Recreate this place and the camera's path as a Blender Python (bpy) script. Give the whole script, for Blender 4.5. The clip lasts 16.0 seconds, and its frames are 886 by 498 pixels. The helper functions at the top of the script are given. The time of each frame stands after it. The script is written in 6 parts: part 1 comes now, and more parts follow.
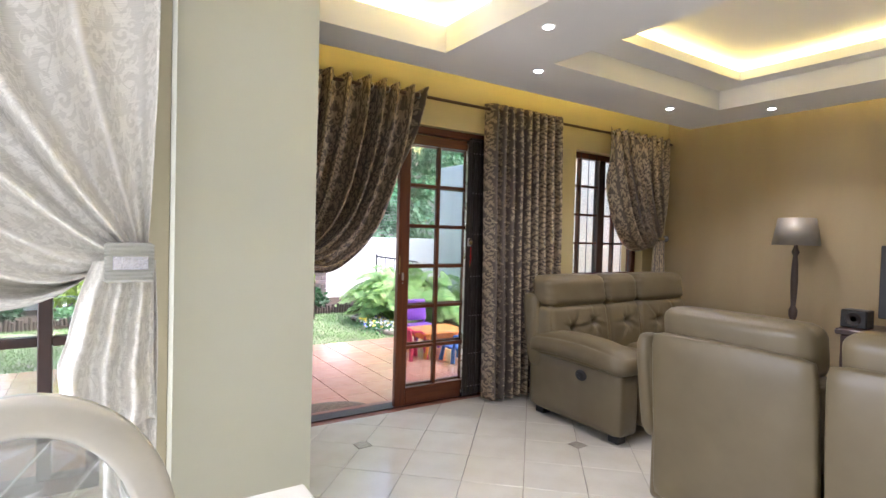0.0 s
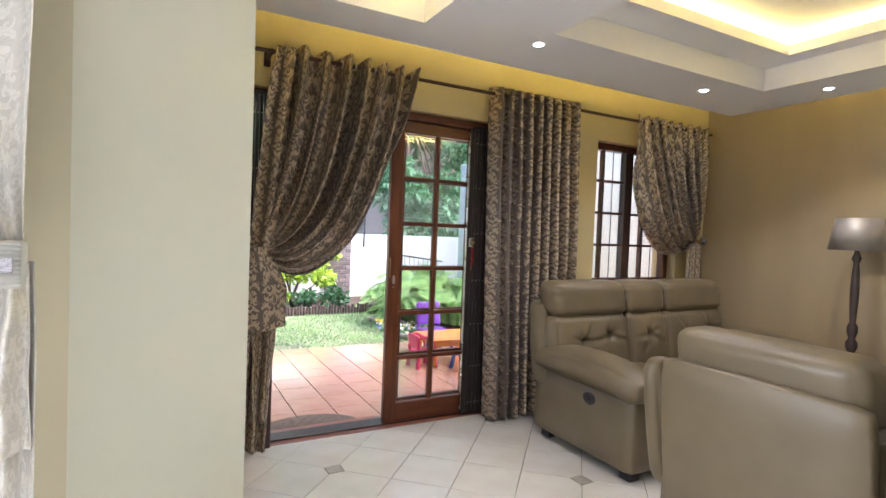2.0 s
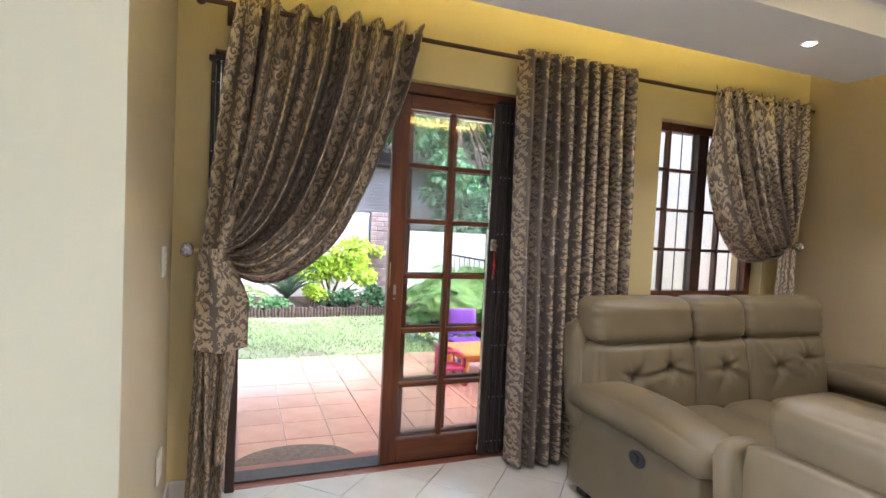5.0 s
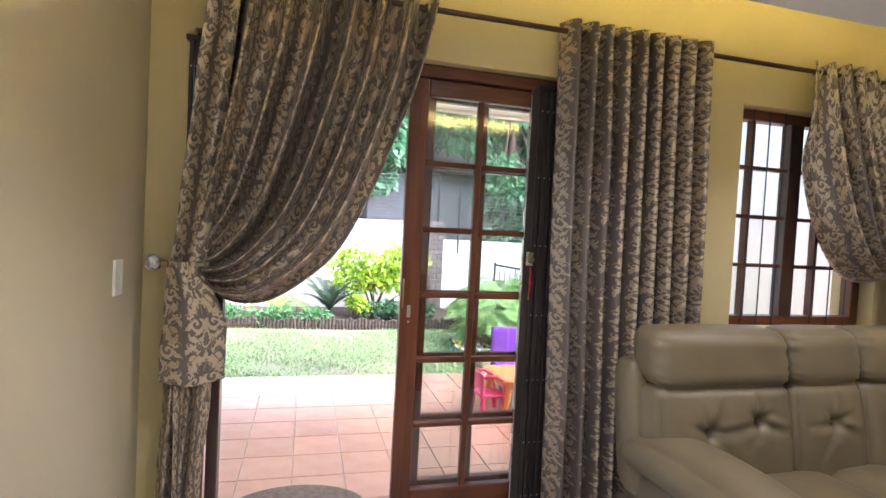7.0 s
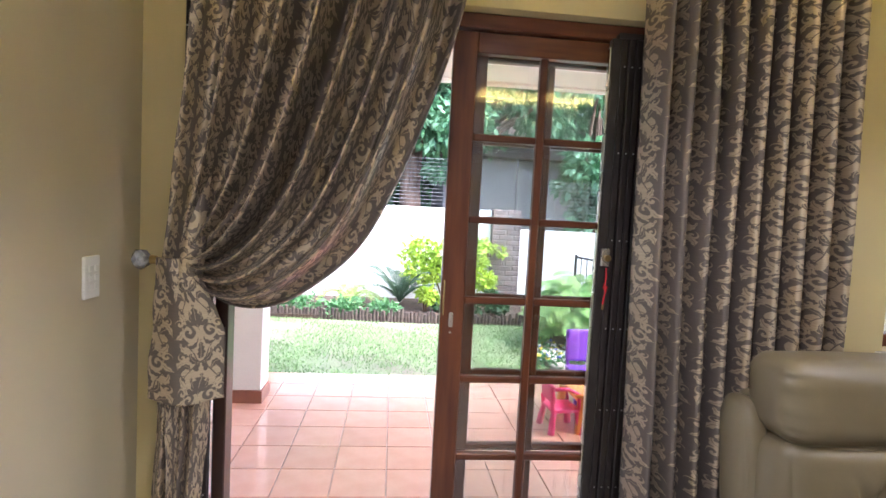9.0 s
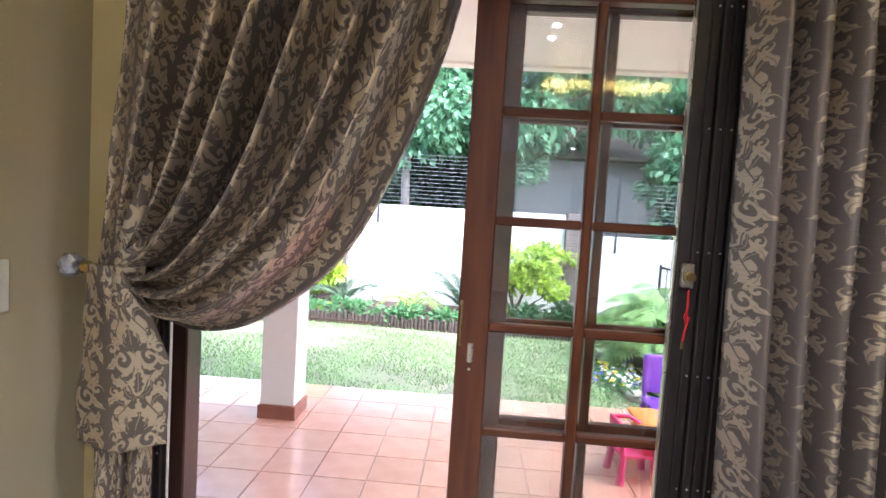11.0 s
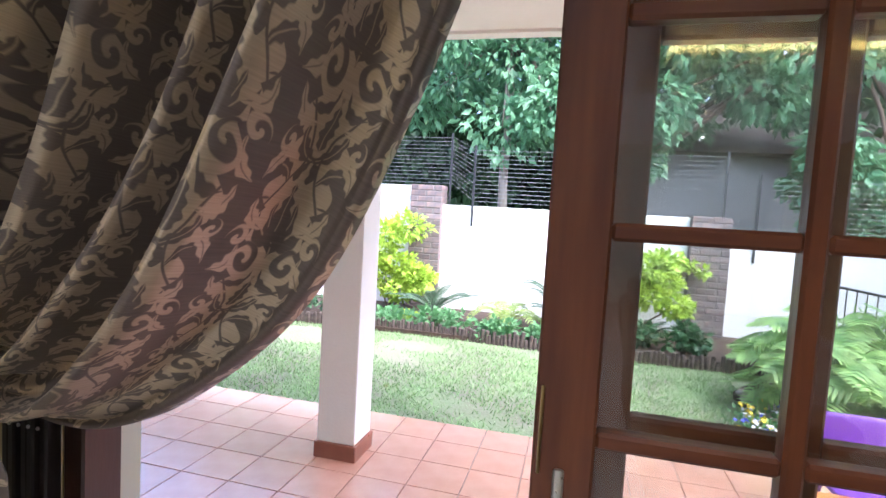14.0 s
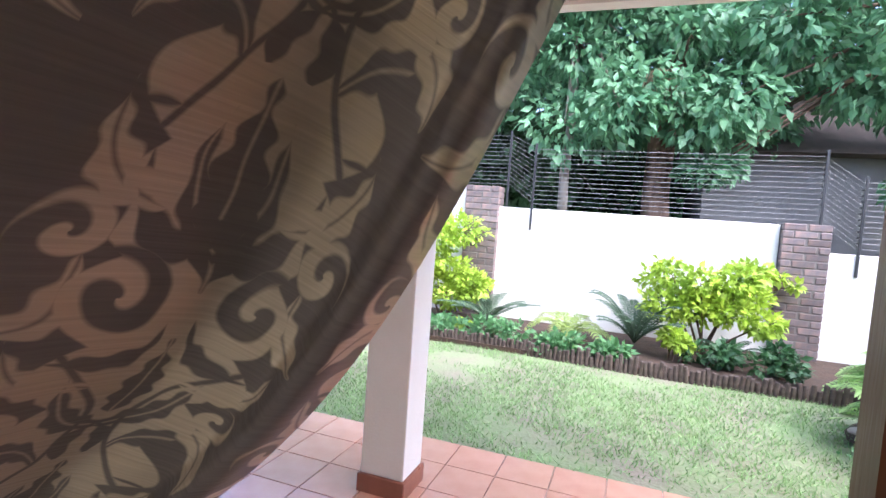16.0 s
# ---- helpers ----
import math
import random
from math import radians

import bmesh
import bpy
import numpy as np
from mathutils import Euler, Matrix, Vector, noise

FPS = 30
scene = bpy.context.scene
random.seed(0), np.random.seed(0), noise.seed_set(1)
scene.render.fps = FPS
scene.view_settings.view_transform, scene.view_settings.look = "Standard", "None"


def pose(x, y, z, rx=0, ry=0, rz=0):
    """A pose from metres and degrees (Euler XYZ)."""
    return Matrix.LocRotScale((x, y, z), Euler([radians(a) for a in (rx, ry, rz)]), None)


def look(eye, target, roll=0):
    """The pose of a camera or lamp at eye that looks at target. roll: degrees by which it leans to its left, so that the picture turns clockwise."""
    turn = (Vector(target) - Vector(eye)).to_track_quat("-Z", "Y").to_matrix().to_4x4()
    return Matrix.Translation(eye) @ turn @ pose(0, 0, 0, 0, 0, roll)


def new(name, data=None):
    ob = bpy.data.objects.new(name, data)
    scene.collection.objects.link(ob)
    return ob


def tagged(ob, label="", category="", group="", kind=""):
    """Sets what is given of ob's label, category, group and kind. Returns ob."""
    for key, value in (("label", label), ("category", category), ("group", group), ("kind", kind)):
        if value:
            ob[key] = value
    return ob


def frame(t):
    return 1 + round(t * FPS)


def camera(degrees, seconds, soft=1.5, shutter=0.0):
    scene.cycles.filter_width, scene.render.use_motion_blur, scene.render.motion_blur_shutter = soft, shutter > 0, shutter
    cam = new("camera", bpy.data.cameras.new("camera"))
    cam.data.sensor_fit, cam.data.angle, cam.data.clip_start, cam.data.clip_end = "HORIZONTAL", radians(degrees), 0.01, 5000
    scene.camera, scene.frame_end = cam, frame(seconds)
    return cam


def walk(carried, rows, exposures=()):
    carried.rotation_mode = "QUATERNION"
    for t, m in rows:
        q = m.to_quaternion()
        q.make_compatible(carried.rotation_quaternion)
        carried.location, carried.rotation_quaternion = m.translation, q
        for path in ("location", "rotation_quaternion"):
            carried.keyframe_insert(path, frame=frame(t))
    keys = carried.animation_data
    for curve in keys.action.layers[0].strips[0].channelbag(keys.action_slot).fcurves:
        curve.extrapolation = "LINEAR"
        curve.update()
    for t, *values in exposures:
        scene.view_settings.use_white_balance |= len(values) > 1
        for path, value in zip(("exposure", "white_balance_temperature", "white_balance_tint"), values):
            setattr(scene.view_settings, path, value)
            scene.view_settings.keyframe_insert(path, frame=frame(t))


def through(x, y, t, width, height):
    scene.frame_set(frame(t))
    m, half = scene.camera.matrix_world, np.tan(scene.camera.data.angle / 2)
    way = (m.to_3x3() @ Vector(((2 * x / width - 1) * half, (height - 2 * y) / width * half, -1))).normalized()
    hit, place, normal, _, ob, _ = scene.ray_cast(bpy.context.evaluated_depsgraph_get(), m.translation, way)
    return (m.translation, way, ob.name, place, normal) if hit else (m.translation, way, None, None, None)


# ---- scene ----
cam = camera(80.6, 16.0)
SKY, SUN, COVE, SPOT, DINING, EXPOSURE, KELVIN, TINT = 0.15, 1.8, 6.2, 4.6, 55.0, 2.65, 5850.0, 18.5
PATH = [
    (0, (0.801, 0.054, 1.285), (1.894, 1.728, 1.233), 1.6),
    (0.5, (0.928, 0.085, 1.296), (1.985, 1.783, 1.238), 1.8),
    (1, (1.042, 0.103, 1.286), (2.049, 1.83, 1.229), 2.0),
    (1.5, (1.154, 0.159, 1.293), (2.13, 1.903, 1.226), 2.1),
    (2, (1.292, 0.225, 1.302), (2.241, 1.984, 1.238), 2.2),
    (2.5, (1.412, 0.285, 1.303), (2.335, 2.058, 1.238), 2.4),
    (3, (1.544, 0.351, 1.298), (2.422, 2.147, 1.233), 2.5),
    (3.5, (1.655, 0.415, 1.311), (2.474, 2.238, 1.238), 2.5),
    (4, (1.748, 0.512, 1.297), (2.523, 2.354, 1.231), 2.8),
    (4.2, (1.768, 0.552, 1.332), (2.533, 2.398, 1.25), 2.8),
    (6.5, (2.11, 0.992, 1.337), (2.696, 2.903, 1.264), 3.2),
    (7, (2.185, 1.095, 1.345), (2.695, 3.028, 1.278), 3.0),
    (7.5, (2.228, 1.192, 1.345), (2.679, 3.139, 1.27), 3.1),
    (8, (2.272, 1.281, 1.339), (2.644, 3.243, 1.24), 3.2),
    (8.5, (2.339, 1.406, 1.356), (2.612, 3.384, 1.236), 3.1),
    (9, (2.42, 1.506, 1.358), (2.617, 3.492, 1.232), 3.0),
    (11.3, (2.646, 2.043, 1.352), (2.495, 4.033, 1.228), 3.3),
    (11.5, (2.649, 2.096, 1.359), (2.47, 4.084, 1.221), 3.1),
    (12, (2.67, 2.198, 1.349), (2.408, 4.176, 1.213), 3.3),
    (12.5, (2.681, 2.325, 1.35), (2.356, 4.294, 1.216), 3.4),
    (13, (2.678, 2.436, 1.358), (2.303, 4.396, 1.222), 3.4),
    (13.5, (2.663, 2.551, 1.36), (2.234, 4.5, 1.225), 3.3),
    (14, (2.655, 2.659, 1.363), (2.158, 4.592, 1.226), 3.3),
    (14.5, (2.635, 2.744, 1.353), (2.07, 4.658, 1.218), 3.2),
    (15, (2.575, 2.841, 1.356), (1.953, 4.737, 1.219), 3.2),
    (15.5, (2.515, 2.931, 1.355), (1.854, 4.814, 1.22), 3.7),
    (16, (2.462, 3.047, 1.338), (1.785, 4.924, 1.203), 4.1),
]
walk(cam, [(t, look(eye, target, roll)) for t, eye, target, roll in PATH],
     exposures=[(0.0, EXPOSURE + 0.05, KELVIN, TINT), (2.0, EXPOSURE + 0.15, KELVIN, TINT), (6.0, EXPOSURE + 0.35, KELVIN - 100, TINT), (9.0, EXPOSURE + 0.4, KELVIN - 250, TINT),
                (11.5, EXPOSURE + 0.3, KELVIN - 350, TINT), (12.5, EXPOSURE + 0.2, KELVIN - 350, TINT), (13.5, EXPOSURE + 0.05, KELVIN - 330, TINT), (14.5, EXPOSURE - 0.2, KELVIN - 300, TINT), (15.5, EXPOSURE - 0.5, KELVIN - 250, TINT),
                (16.0, EXPOSURE - 0.4, KELVIN - 250, TINT)])

# ---- world, sun, large lights ----
world = bpy.data.worlds.new("world")
world.use_nodes = True
scene.world = world
wn = world.node_tree.nodes
sky = wn.new("ShaderNodeTexSky")
sky.sky_type, sky.sun_disc = "NISHITA", False
sky.sun_elevation, sky.sun_rotation = radians(50), radians(120)
sky.air_density, sky.dust_density, sky.ozone_density = 1.0, 4.0, 1.0
wn["Background"].inputs["Strength"].default_value = SKY
world.node_tree.links.new(sky.outputs["Color"], wn["Background"].inputs["Color"])

sun_data = bpy.data.lights.new("sun", "SUN")
sun_data.energy, sun_data.angle, sun_data.color = SUN, radians(80), (1.0, 0.98, 0.95)
sun = new("sun", sun_data)
sun.matrix_world = look((0, 0, 12), (-8.5, 5.0, 0))


def lamp(name, kind, m, energy, color, size=0.1, size_y=None, spot=None):
    d = bpy.data.lights.new(name, kind)
    d.energy, d.color = energy, color
    if kind == "AREA":
        d.shape, d.size, d.size_y = "RECTANGLE", size, size_y or size
    elif kind == "SPOT":
        d.shadow_soft_size, d.spot_size, d.spot_blend = size, radians(spot), 0.6
    else:
        d.shadow_soft_size = size
    ob = new(name, d)
    ob.matrix_world = m
    return ob


# ---- materials ----
class Sum:
    """A shader value that can be added, multiplied and compared like a number."""
    tree = None

    def __init__(self, socket):
        self.socket = socket

    @staticmethod
    def op(kind, *args, clamp=False):
        n = Sum.tree.nodes.new("ShaderNodeMath")
        n.operation, n.use_clamp = kind, clamp
        for i, a in enumerate(args):
            if isinstance(a, Sum):
                Sum.tree.links.new(a.socket, n.inputs[i])
            else:
                n.inputs[i].default_value = a
        return Sum(n.outputs[0])

    def __add__(self, o): return Sum.op("ADD", self, o)
    def __radd__(self, o): return Sum.op("ADD", o, self)
    def __sub__(self, o): return Sum.op("SUBTRACT", self, o)
    def __rsub__(self, o): return Sum.op("SUBTRACT", o, self)
    def __mul__(self, o): return Sum.op("MULTIPLY", self, o)
    def __rmul__(self, o): return Sum.op("MULTIPLY", o, self)
    def __truediv__(self, o): return Sum.op("DIVIDE", self, o)


def material(name, color, rough=0.5, metal=0.0, second=None, scale=6.0, grain=60.0, vary=0.12, bump=0.1,
             depth=0.004, coat=0.0, sheen=0.0, spec=0.5, islands=0.0, stretch=(1, 1, 1), emit=None, by_object=0.0):
    """A principled material with broad stains, fine grain, uneven roughness and fine relief, in metres."""
    m = bpy.data.materials.new(name)
    m.use_nodes = True
    t = m.node_tree
    N, L = t.nodes, t.links
    b = N["Principled BSDF"]
    tc = N.new("ShaderNodeTexCoord")
    mp = N.new("ShaderNodeMapping")
    mp.inputs["Scale"].default_value = stretch
    L.new(tc.outputs["Object"], mp.inputs["Vector"])
    big, fine = N.new("ShaderNodeTexNoise"), N.new("ShaderNodeTexNoise")
    big.inputs["Scale"].default_value, big.inputs["Detail"].default_value = scale, 5
    fine.inputs["Scale"].default_value, fine.inputs["Detail"].default_value = grain, 3
    for n in (big, fine):
        L.new(mp.outputs["Vector"], n.inputs["Vector"])
    ramp = N.new("ShaderNodeMapRange")
    ramp.inputs["From Min"].default_value, ramp.inputs["From Max"].default_value = 0.3, 0.7
    L.new(big.outputs["Fac"], ramp.inputs["Value"])
    mix = N.new("ShaderNodeMix")
    mix.data_type = "RGBA"
    dark = second or tuple(c * (1 - vary * 1.6) for c in color)
    mix.inputs["A"].default_value = (*color, 1)
    mix.inputs["B"].default_value = (*dark, 1)
    L.new(ramp.outputs["Result"], mix.inputs["Factor"])
    hsv = N.new("ShaderNodeHueSaturation")
    L.new(mix.outputs["Result"], hsv.inputs["Color"])
    Sum.tree = t
    value = 1.0 - vary * 0.5 + Sum(fine.outputs["Fac"]) * vary
    if islands:
        g = N.new("ShaderNodeNewGeometry")
        value = value + (Sum(g.outputs["Random Per Island"]) - 0.5) * islands
    if by_object:
        g = N.new("ShaderNodeObjectInfo")
        value = value + (Sum(g.outputs["Random"]) - 0.5) * by_object
    L.new(value.socket, hsv.inputs["Value"])
    L.new(hsv.outputs["Color"], b.inputs["Base Color"])
    r = rough + (Sum(big.outputs["Fac"]) - 0.5) * (0.25 * min(rough, 1 - rough) + 0.05)
    L.new(r.socket, b.inputs["Roughness"])
    b.inputs["Metallic"].default_value = metal
    b.inputs["Coat Weight"].default_value = coat
    b.inputs["Coat Roughness"].default_value = 0.15
    b.inputs["Sheen Weight"].default_value = sheen
    b.inputs["Specular IOR Level"].default_value = spec
    if bump:
        bn = N.new("ShaderNodeBump")
        bn.inputs["Strength"].default_value, bn.inputs["Distance"].default_value = bump, depth
        L.new((Sum(fine.outputs["Fac"]) + Sum(big.outputs["Fac"]) * 0.7).socket, bn.inputs["Height"])
        L.new(bn.outputs["Normal"], b.inputs["Normal"])
    if emit:
        b.inputs["Emission Color"].default_value = (*emit[0], 1)
        b.inputs["Emission Strength"].default_value = emit[1]
    return m


def damask(name, ground, motif, shine=0.30, metal=0.7, times=1.7):
    """Satin curtain cloth with mirrored scrolls and leaves; the cloth's own metres lie in its UV map."""
    m = bpy.data.materials.new(name)
    m.use_nodes = True
    t = m.node_tree
    N, L = t.nodes, t.links
    b = N["Principled BSDF"]
    uv = N.new("ShaderNodeUVMap")
    sep = N.new("ShaderNodeSeparateXYZ")
    warp = N.new("ShaderNodeTexNoise")
    warp.inputs["Scale"].default_value = 9.0
    L.new(uv.outputs["UV"], warp.inputs["Vector"])
    L.new(uv.outputs["UV"], sep.inputs["Vector"])
    Sum.tree = t
    op = Sum.op
    wob = (Sum(warp.outputs["Fac"]) - 0.5) * 0.045
    u = (Sum(sep.outputs["X"]) + wob) * times
    v = (Sum(sep.outputs["Y"]) - wob) * times
    half, tall = 0.15, 0.42
    column = op("FLOORED_MODULO", op("FLOOR", u / (2 * half) + 0.5), 2.0)
    p = op("PINGPONG", u, half)
    q = op("FLOORED_MODULO", v + column * (tall / 2), tall) - tall / 2

    def edge(x, soft=0.002):
        return op("ADD", x / (2 * soft), 0.5, clamp=True)

    def spiral(cx, cy, radius, arm, hand, phase):
        dx, dy = p - cx, q - cy
        r = op("SQRT", dx * dx + dy * dy)
        a = op("ARCTAN2", dy * hand, dx)
        s = op("SINE", a + r * (6.283 / arm) + phase)
        return op("MINIMUM", edge((s + 0.55 - r * (0.85 / radius)) * 0.006), edge(radius - r))

    def leaf(cx, cy, turn, long, wide, teeth, bend=0.0):
        dx, dy = p - cx, q - cy
        c, s = math.cos(turn), math.sin(turn)
        lx, ly = dx * c + dy * s, dy * c - dx * s
        k = lx / long
        side = op("ABSOLUTE", ly - lx * lx * (bend / long))
        body = op("MAXIMUM", 1.0 - k * k, -0.6) * op("MAXIMUM", 1.0 - k * 0.55, 0.3)
        w = body * wide + op("SINE", k * teeth) * wide * 0.18 - op("GREATER_THAN", op("ABSOLUTE", k), 1.05) * wide
        rib = edge(side - 0.0012) if wide > 0.013 else 1.0
        return op("MINIMUM", edge(w - side), rib)

    def stem(c0, amp, freq, phase, wide):
        return edge(wide - op("ABSOLUTE", p - (c0 + op("SINE", q * freq + phase) * amp)))

    shapes = [spiral(0.066, 0.035, 0.042, 0.045, 1, 0.4), spiral(0.108, -0.085, 0.034, 0.038, -1, 2.0),
              leaf(0.0, 0.125, 1.5708, 0.078, 0.026, 16.0), leaf(0.028, 0.105, 1.1, 0.062, 0.015, 12.0, 0.5),
              leaf(0.052, 0.085, 0.6, 0.055, 0.013, 9.0, 0.6), leaf(0.0, -0.07, 1.5708, 0.06, 0.021, 14.0),
              leaf(0.105, 0.115, 1.0, 0.06, 0.016, 13.0, -0.5), leaf(0.138, 0.055, 1.8, 0.055, 0.014, 11.0, 0.4),
              leaf(0.125, 0.165, 2.4, 0.045, 0.012, 9.0, 0.6), leaf(0.04, -0.035, 2.6, 0.045, 0.012, 10.0, -0.6),
              leaf(0.05, -0.125, 0.9, 0.06, 0.016, 13.0, 0.5), leaf(0.085, -0.165, 0.35, 0.055, 0.014, 12.0, -0.5),
              leaf(0.02, -0.175, 1.9, 0.04, 0.012, 9.0, 0.4), leaf(0.14, -0.02, 1.4, 0.05, 0.013, 10.0, -0.5), stem(0.075, 0.05, 14.96, 0.6, 0.004)]
    dark = shapes[0]
    for s in shapes[1:]:
        dark = op("MAXIMUM", dark, s)
    # pale columns with lobed borders, and pale leaves reaching into the plain stripes between
    lobe = op("ABSOLUTE", op("SINE", q * (math.pi / 0.084) + 0.6))
    pale = op("MINIMUM", edge(0.070 + lobe * 0.034 - p), 1.0 - dark)
    for s in (leaf(0.098, 0.13, 0.9, 0.05, 0.017, 12.0, 0.5), leaf(0.105, 0.02, 2.2, 0.045, 0.015, 10.0, -0.5), leaf(0.10, -0.06, 0.7, 0.05, 0.016, 12.0, 0.5),
              leaf(0.112, -0.15, 2.4, 0.045, 0.015, 10.0, 0.5), spiral(0.112, 0.085, 0.030, 0.034, 1, 0.9), spiral(0.108, -0.11, 0.026, 0.03, -1, 2.4)):
        pale = op("MAXIMUM", pale, s)
    mask = 1.0 - pale
    # slubs run across the cloth, finer threads both ways
    st = N.new("ShaderNodeMapping")
    st.inputs["Scale"].default_value = (14, 420, 1)
    L.new(uv.outputs["UV"], st.inputs["Vector"])
    slub = N.new("ShaderNodeTexNoise")
    slub.inputs["Scale"].default_value, slub.inputs["Detail"].default_value = 1.0, 3
    L.new(st.outputs["Vector"], slub.inputs["Vector"])
    mix = N.new("ShaderNodeMix")
    mix.data_type = "RGBA"
    mix.inputs["A"].default_value, mix.inputs["B"].default_value = (*ground, 1), (*motif, 1)
    L.new(mask.socket, mix.inputs["Factor"])
    hsv = N.new("ShaderNodeHueSaturation")
    L.new(mix.outputs["Result"], hsv.inputs["Color"])
    L.new((0.72 + Sum(slub.outputs["Fac"]) * 0.56).socket, hsv.inputs["Value"])
    L.new(hsv.outputs["Color"], b.inputs["Base Color"])
    L.new((shine + mask * 0.16).socket, b.inputs["Roughness"])
    b.inputs["Sheen Weight"].default_value = 0.05
    L.new((metal - mask * (metal * 0.35)).socket, b.inputs["Metallic"])
    bn = N.new("ShaderNodeBump")
    bn.inputs["Strength"].default_value, bn.inputs["Distance"].default_value = 0.35, 0.0012
    L.new((Sum(slub.outputs["Fac"]) + mask * 0.12).socket, bn.inputs["Height"])
    L.new(bn.outputs["Normal"], b.inputs["Normal"])
    return m


def glass_material(name, rough=0.0):
    m = bpy.data.materials.new(name)
    m.use_nodes = True
    t = m.node_tree
    N, L = t.nodes, t.links
    N.remove(N["Principled BSDF"])
    clear, gloss, mix, fr = (N.new("ShaderNodeBsdfTransparent"), N.new("ShaderNodeBsdfGlossy"), N.new("ShaderNodeMixShader"),
                             N.new("ShaderNodeLayerWeight"))
    clear.inputs["Color"].default_value = (0.93, 0.95, 0.94, 1)
    gloss.inputs["Roughness"].default_value = rough
    Sum.tree = t
    face = Sum(fr.outputs["Facing"])
    L.new((0.07 + Sum.op("POWER", face, 4.0) * 0.8).socket, mix.inputs["Fac"])
    L.new(clear.outputs["BSDF"], mix.inputs[1])
    L.new(gloss.outputs["BSDF"], mix.inputs[2])
    L.new(mix.outputs["Shader"], N["Material Output"].inputs["Surface"])
    return m


def film_material(name):
    """Clear wrapping film: see-through, with bright crinkles."""
    m = glass_material(name, 0.25)
    t = m.node_tree
    N, L = t.nodes, t.links
    mix = [n for n in N if n.bl_idname == "ShaderNodeMixShader"][0]
    gloss = [n for n in N if n.type == "BSDF_GLOSSY"][0]
    tc, crease, bn = N.new("ShaderNodeTexCoord"), N.new("ShaderNodeTexVoronoi"), N.new("ShaderNodeBump")
    crease.feature = "DISTANCE_TO_EDGE"
    crease.inputs["Scale"].default_value = 13.0
    L.new(tc.outputs["Object"], crease.inputs["Vector"])
    bn.inputs["Strength"].default_value, bn.inputs["Distance"].default_value = 1.0, 0.05
    L.new(crease.outputs["Distance"], bn.inputs["Height"])
    L.new(bn.outputs["Normal"], gloss.inputs["Normal"])
    Sum.tree = t
    L.new((0.30 + Sum.op("LESS_THAN", Sum(crease.outputs["Distance"]), 0.02) * 0.35).socket, mix.inputs["Fac"])
    return m


def leaf_material(name, color, second, rough=0.45, through=0.35):
    m = material(name, color, rough, second=second, scale=2.2, grain=25, vary=0.25, bump=0.0, islands=0.5)
    t = m.node_tree
    b, out = t.nodes["Principled BSDF"], t.nodes["Material Output"]
    tr, mix = t.nodes.new("ShaderNodeBsdfTranslucent"), t.nodes.new("ShaderNodeMixShader")
    src = b.inputs["Base Color"].links[0].from_socket
    t.links.new(src, tr.inputs["Color"])
    mix.inputs["Fac"].default_value = through
    t.links.new(b.outputs["BSDF"], mix.inputs[1])
    t.links.new(tr.outputs["BSDF"], mix.inputs[2])
    t.links.new(mix.outputs["Shader"], out.inputs["Surface"])
    return m


M_YELLOW = material("ochre_paint", (0.60, 0.50, 0.26), 0.55, second=(0.56, 0.465, 0.24), scale=1.5, grain=160, vary=0.05, bump=0.12, depth=0.002)
M_CREAM = material("cream_paint", (0.60, 0.60, 0.49), 0.5, second=(0.57, 0.57, 0.46), scale=1.2, grain=140, vary=0.04, bump=0.1, depth=0.002)
M_OLIVE = material("olive_cream_paint", (0.54, 0.48, 0.335), 0.5, second=(0.50, 0.445, 0.31), scale=1.2, grain=140, vary=0.04, bump=0.1, depth=0.002)
M_TAN = material("tan_wallpaper", (0.43, 0.345, 0.21), 0.6, second=(0.385, 0.305, 0.185), scale=3, grain=220, vary=0.10, bump=0.25, depth=0.0015, stretch=(1, 1, 0.25))
M_CEIL = material("ceiling_paint", (0.78, 0.77, 0.75), 0.7, scale=1.0, grain=90, vary=0.03, bump=0.06, depth=0.002)
M_TILE = material("floor_tile", (0.72, 0.70, 0.65), 0.16, second=(0.64, 0.61, 0.55), scale=4.5, grain=45, vary=0.05, bump=0.04, depth=0.002, by_object=0.06, islands=0.05)
M_GROUT = material("grout", (0.34, 0.30, 0.25), 0.8, scale=5, grain=120, vary=0.2, bump=0.2)
M_INSERT = material("floor_insert", (0.42, 0.38, 0.32), 0.3, second=(0.28, 0.25, 0.21), scale=40, grain=120, vary=0.2, bump=0.1)
M_TERRA = material("terracotta_tile", (0.72, 0.40, 0.29), 0.22, second=(0.65, 0.33, 0.23), scale=7, grain=60, vary=0.10, bump=0.06, depth=0.002, by_object=0.12, islands=0.12, spec=0.7, coat=0.9)
M_TERRA.node_tree.nodes["Principled BSDF"].inputs["Coat IOR"].default_value = 1.68
M_TERRA_GROUT = material("terracotta_grout", (0.50, 0.31, 0.24), 0.55, scale=6, grain=100, vary=0.15, bump=0.2)
M_SKIRT = material("terracotta_skirting", (0.30, 0.11, 0.07), 0.3, scale=9, grain=70, vary=0.15, bump=0.1)
M_WOOD = material("red_wood", (0.155, 0.048, 0.018), 0.38, second=(0.08, 0.022, 0.010), scale=5, grain=40, vary=0.3, bump=0.15, depth=0.002, stretch=(6, 6, 0.6), coat=0.12, spec=0.35)
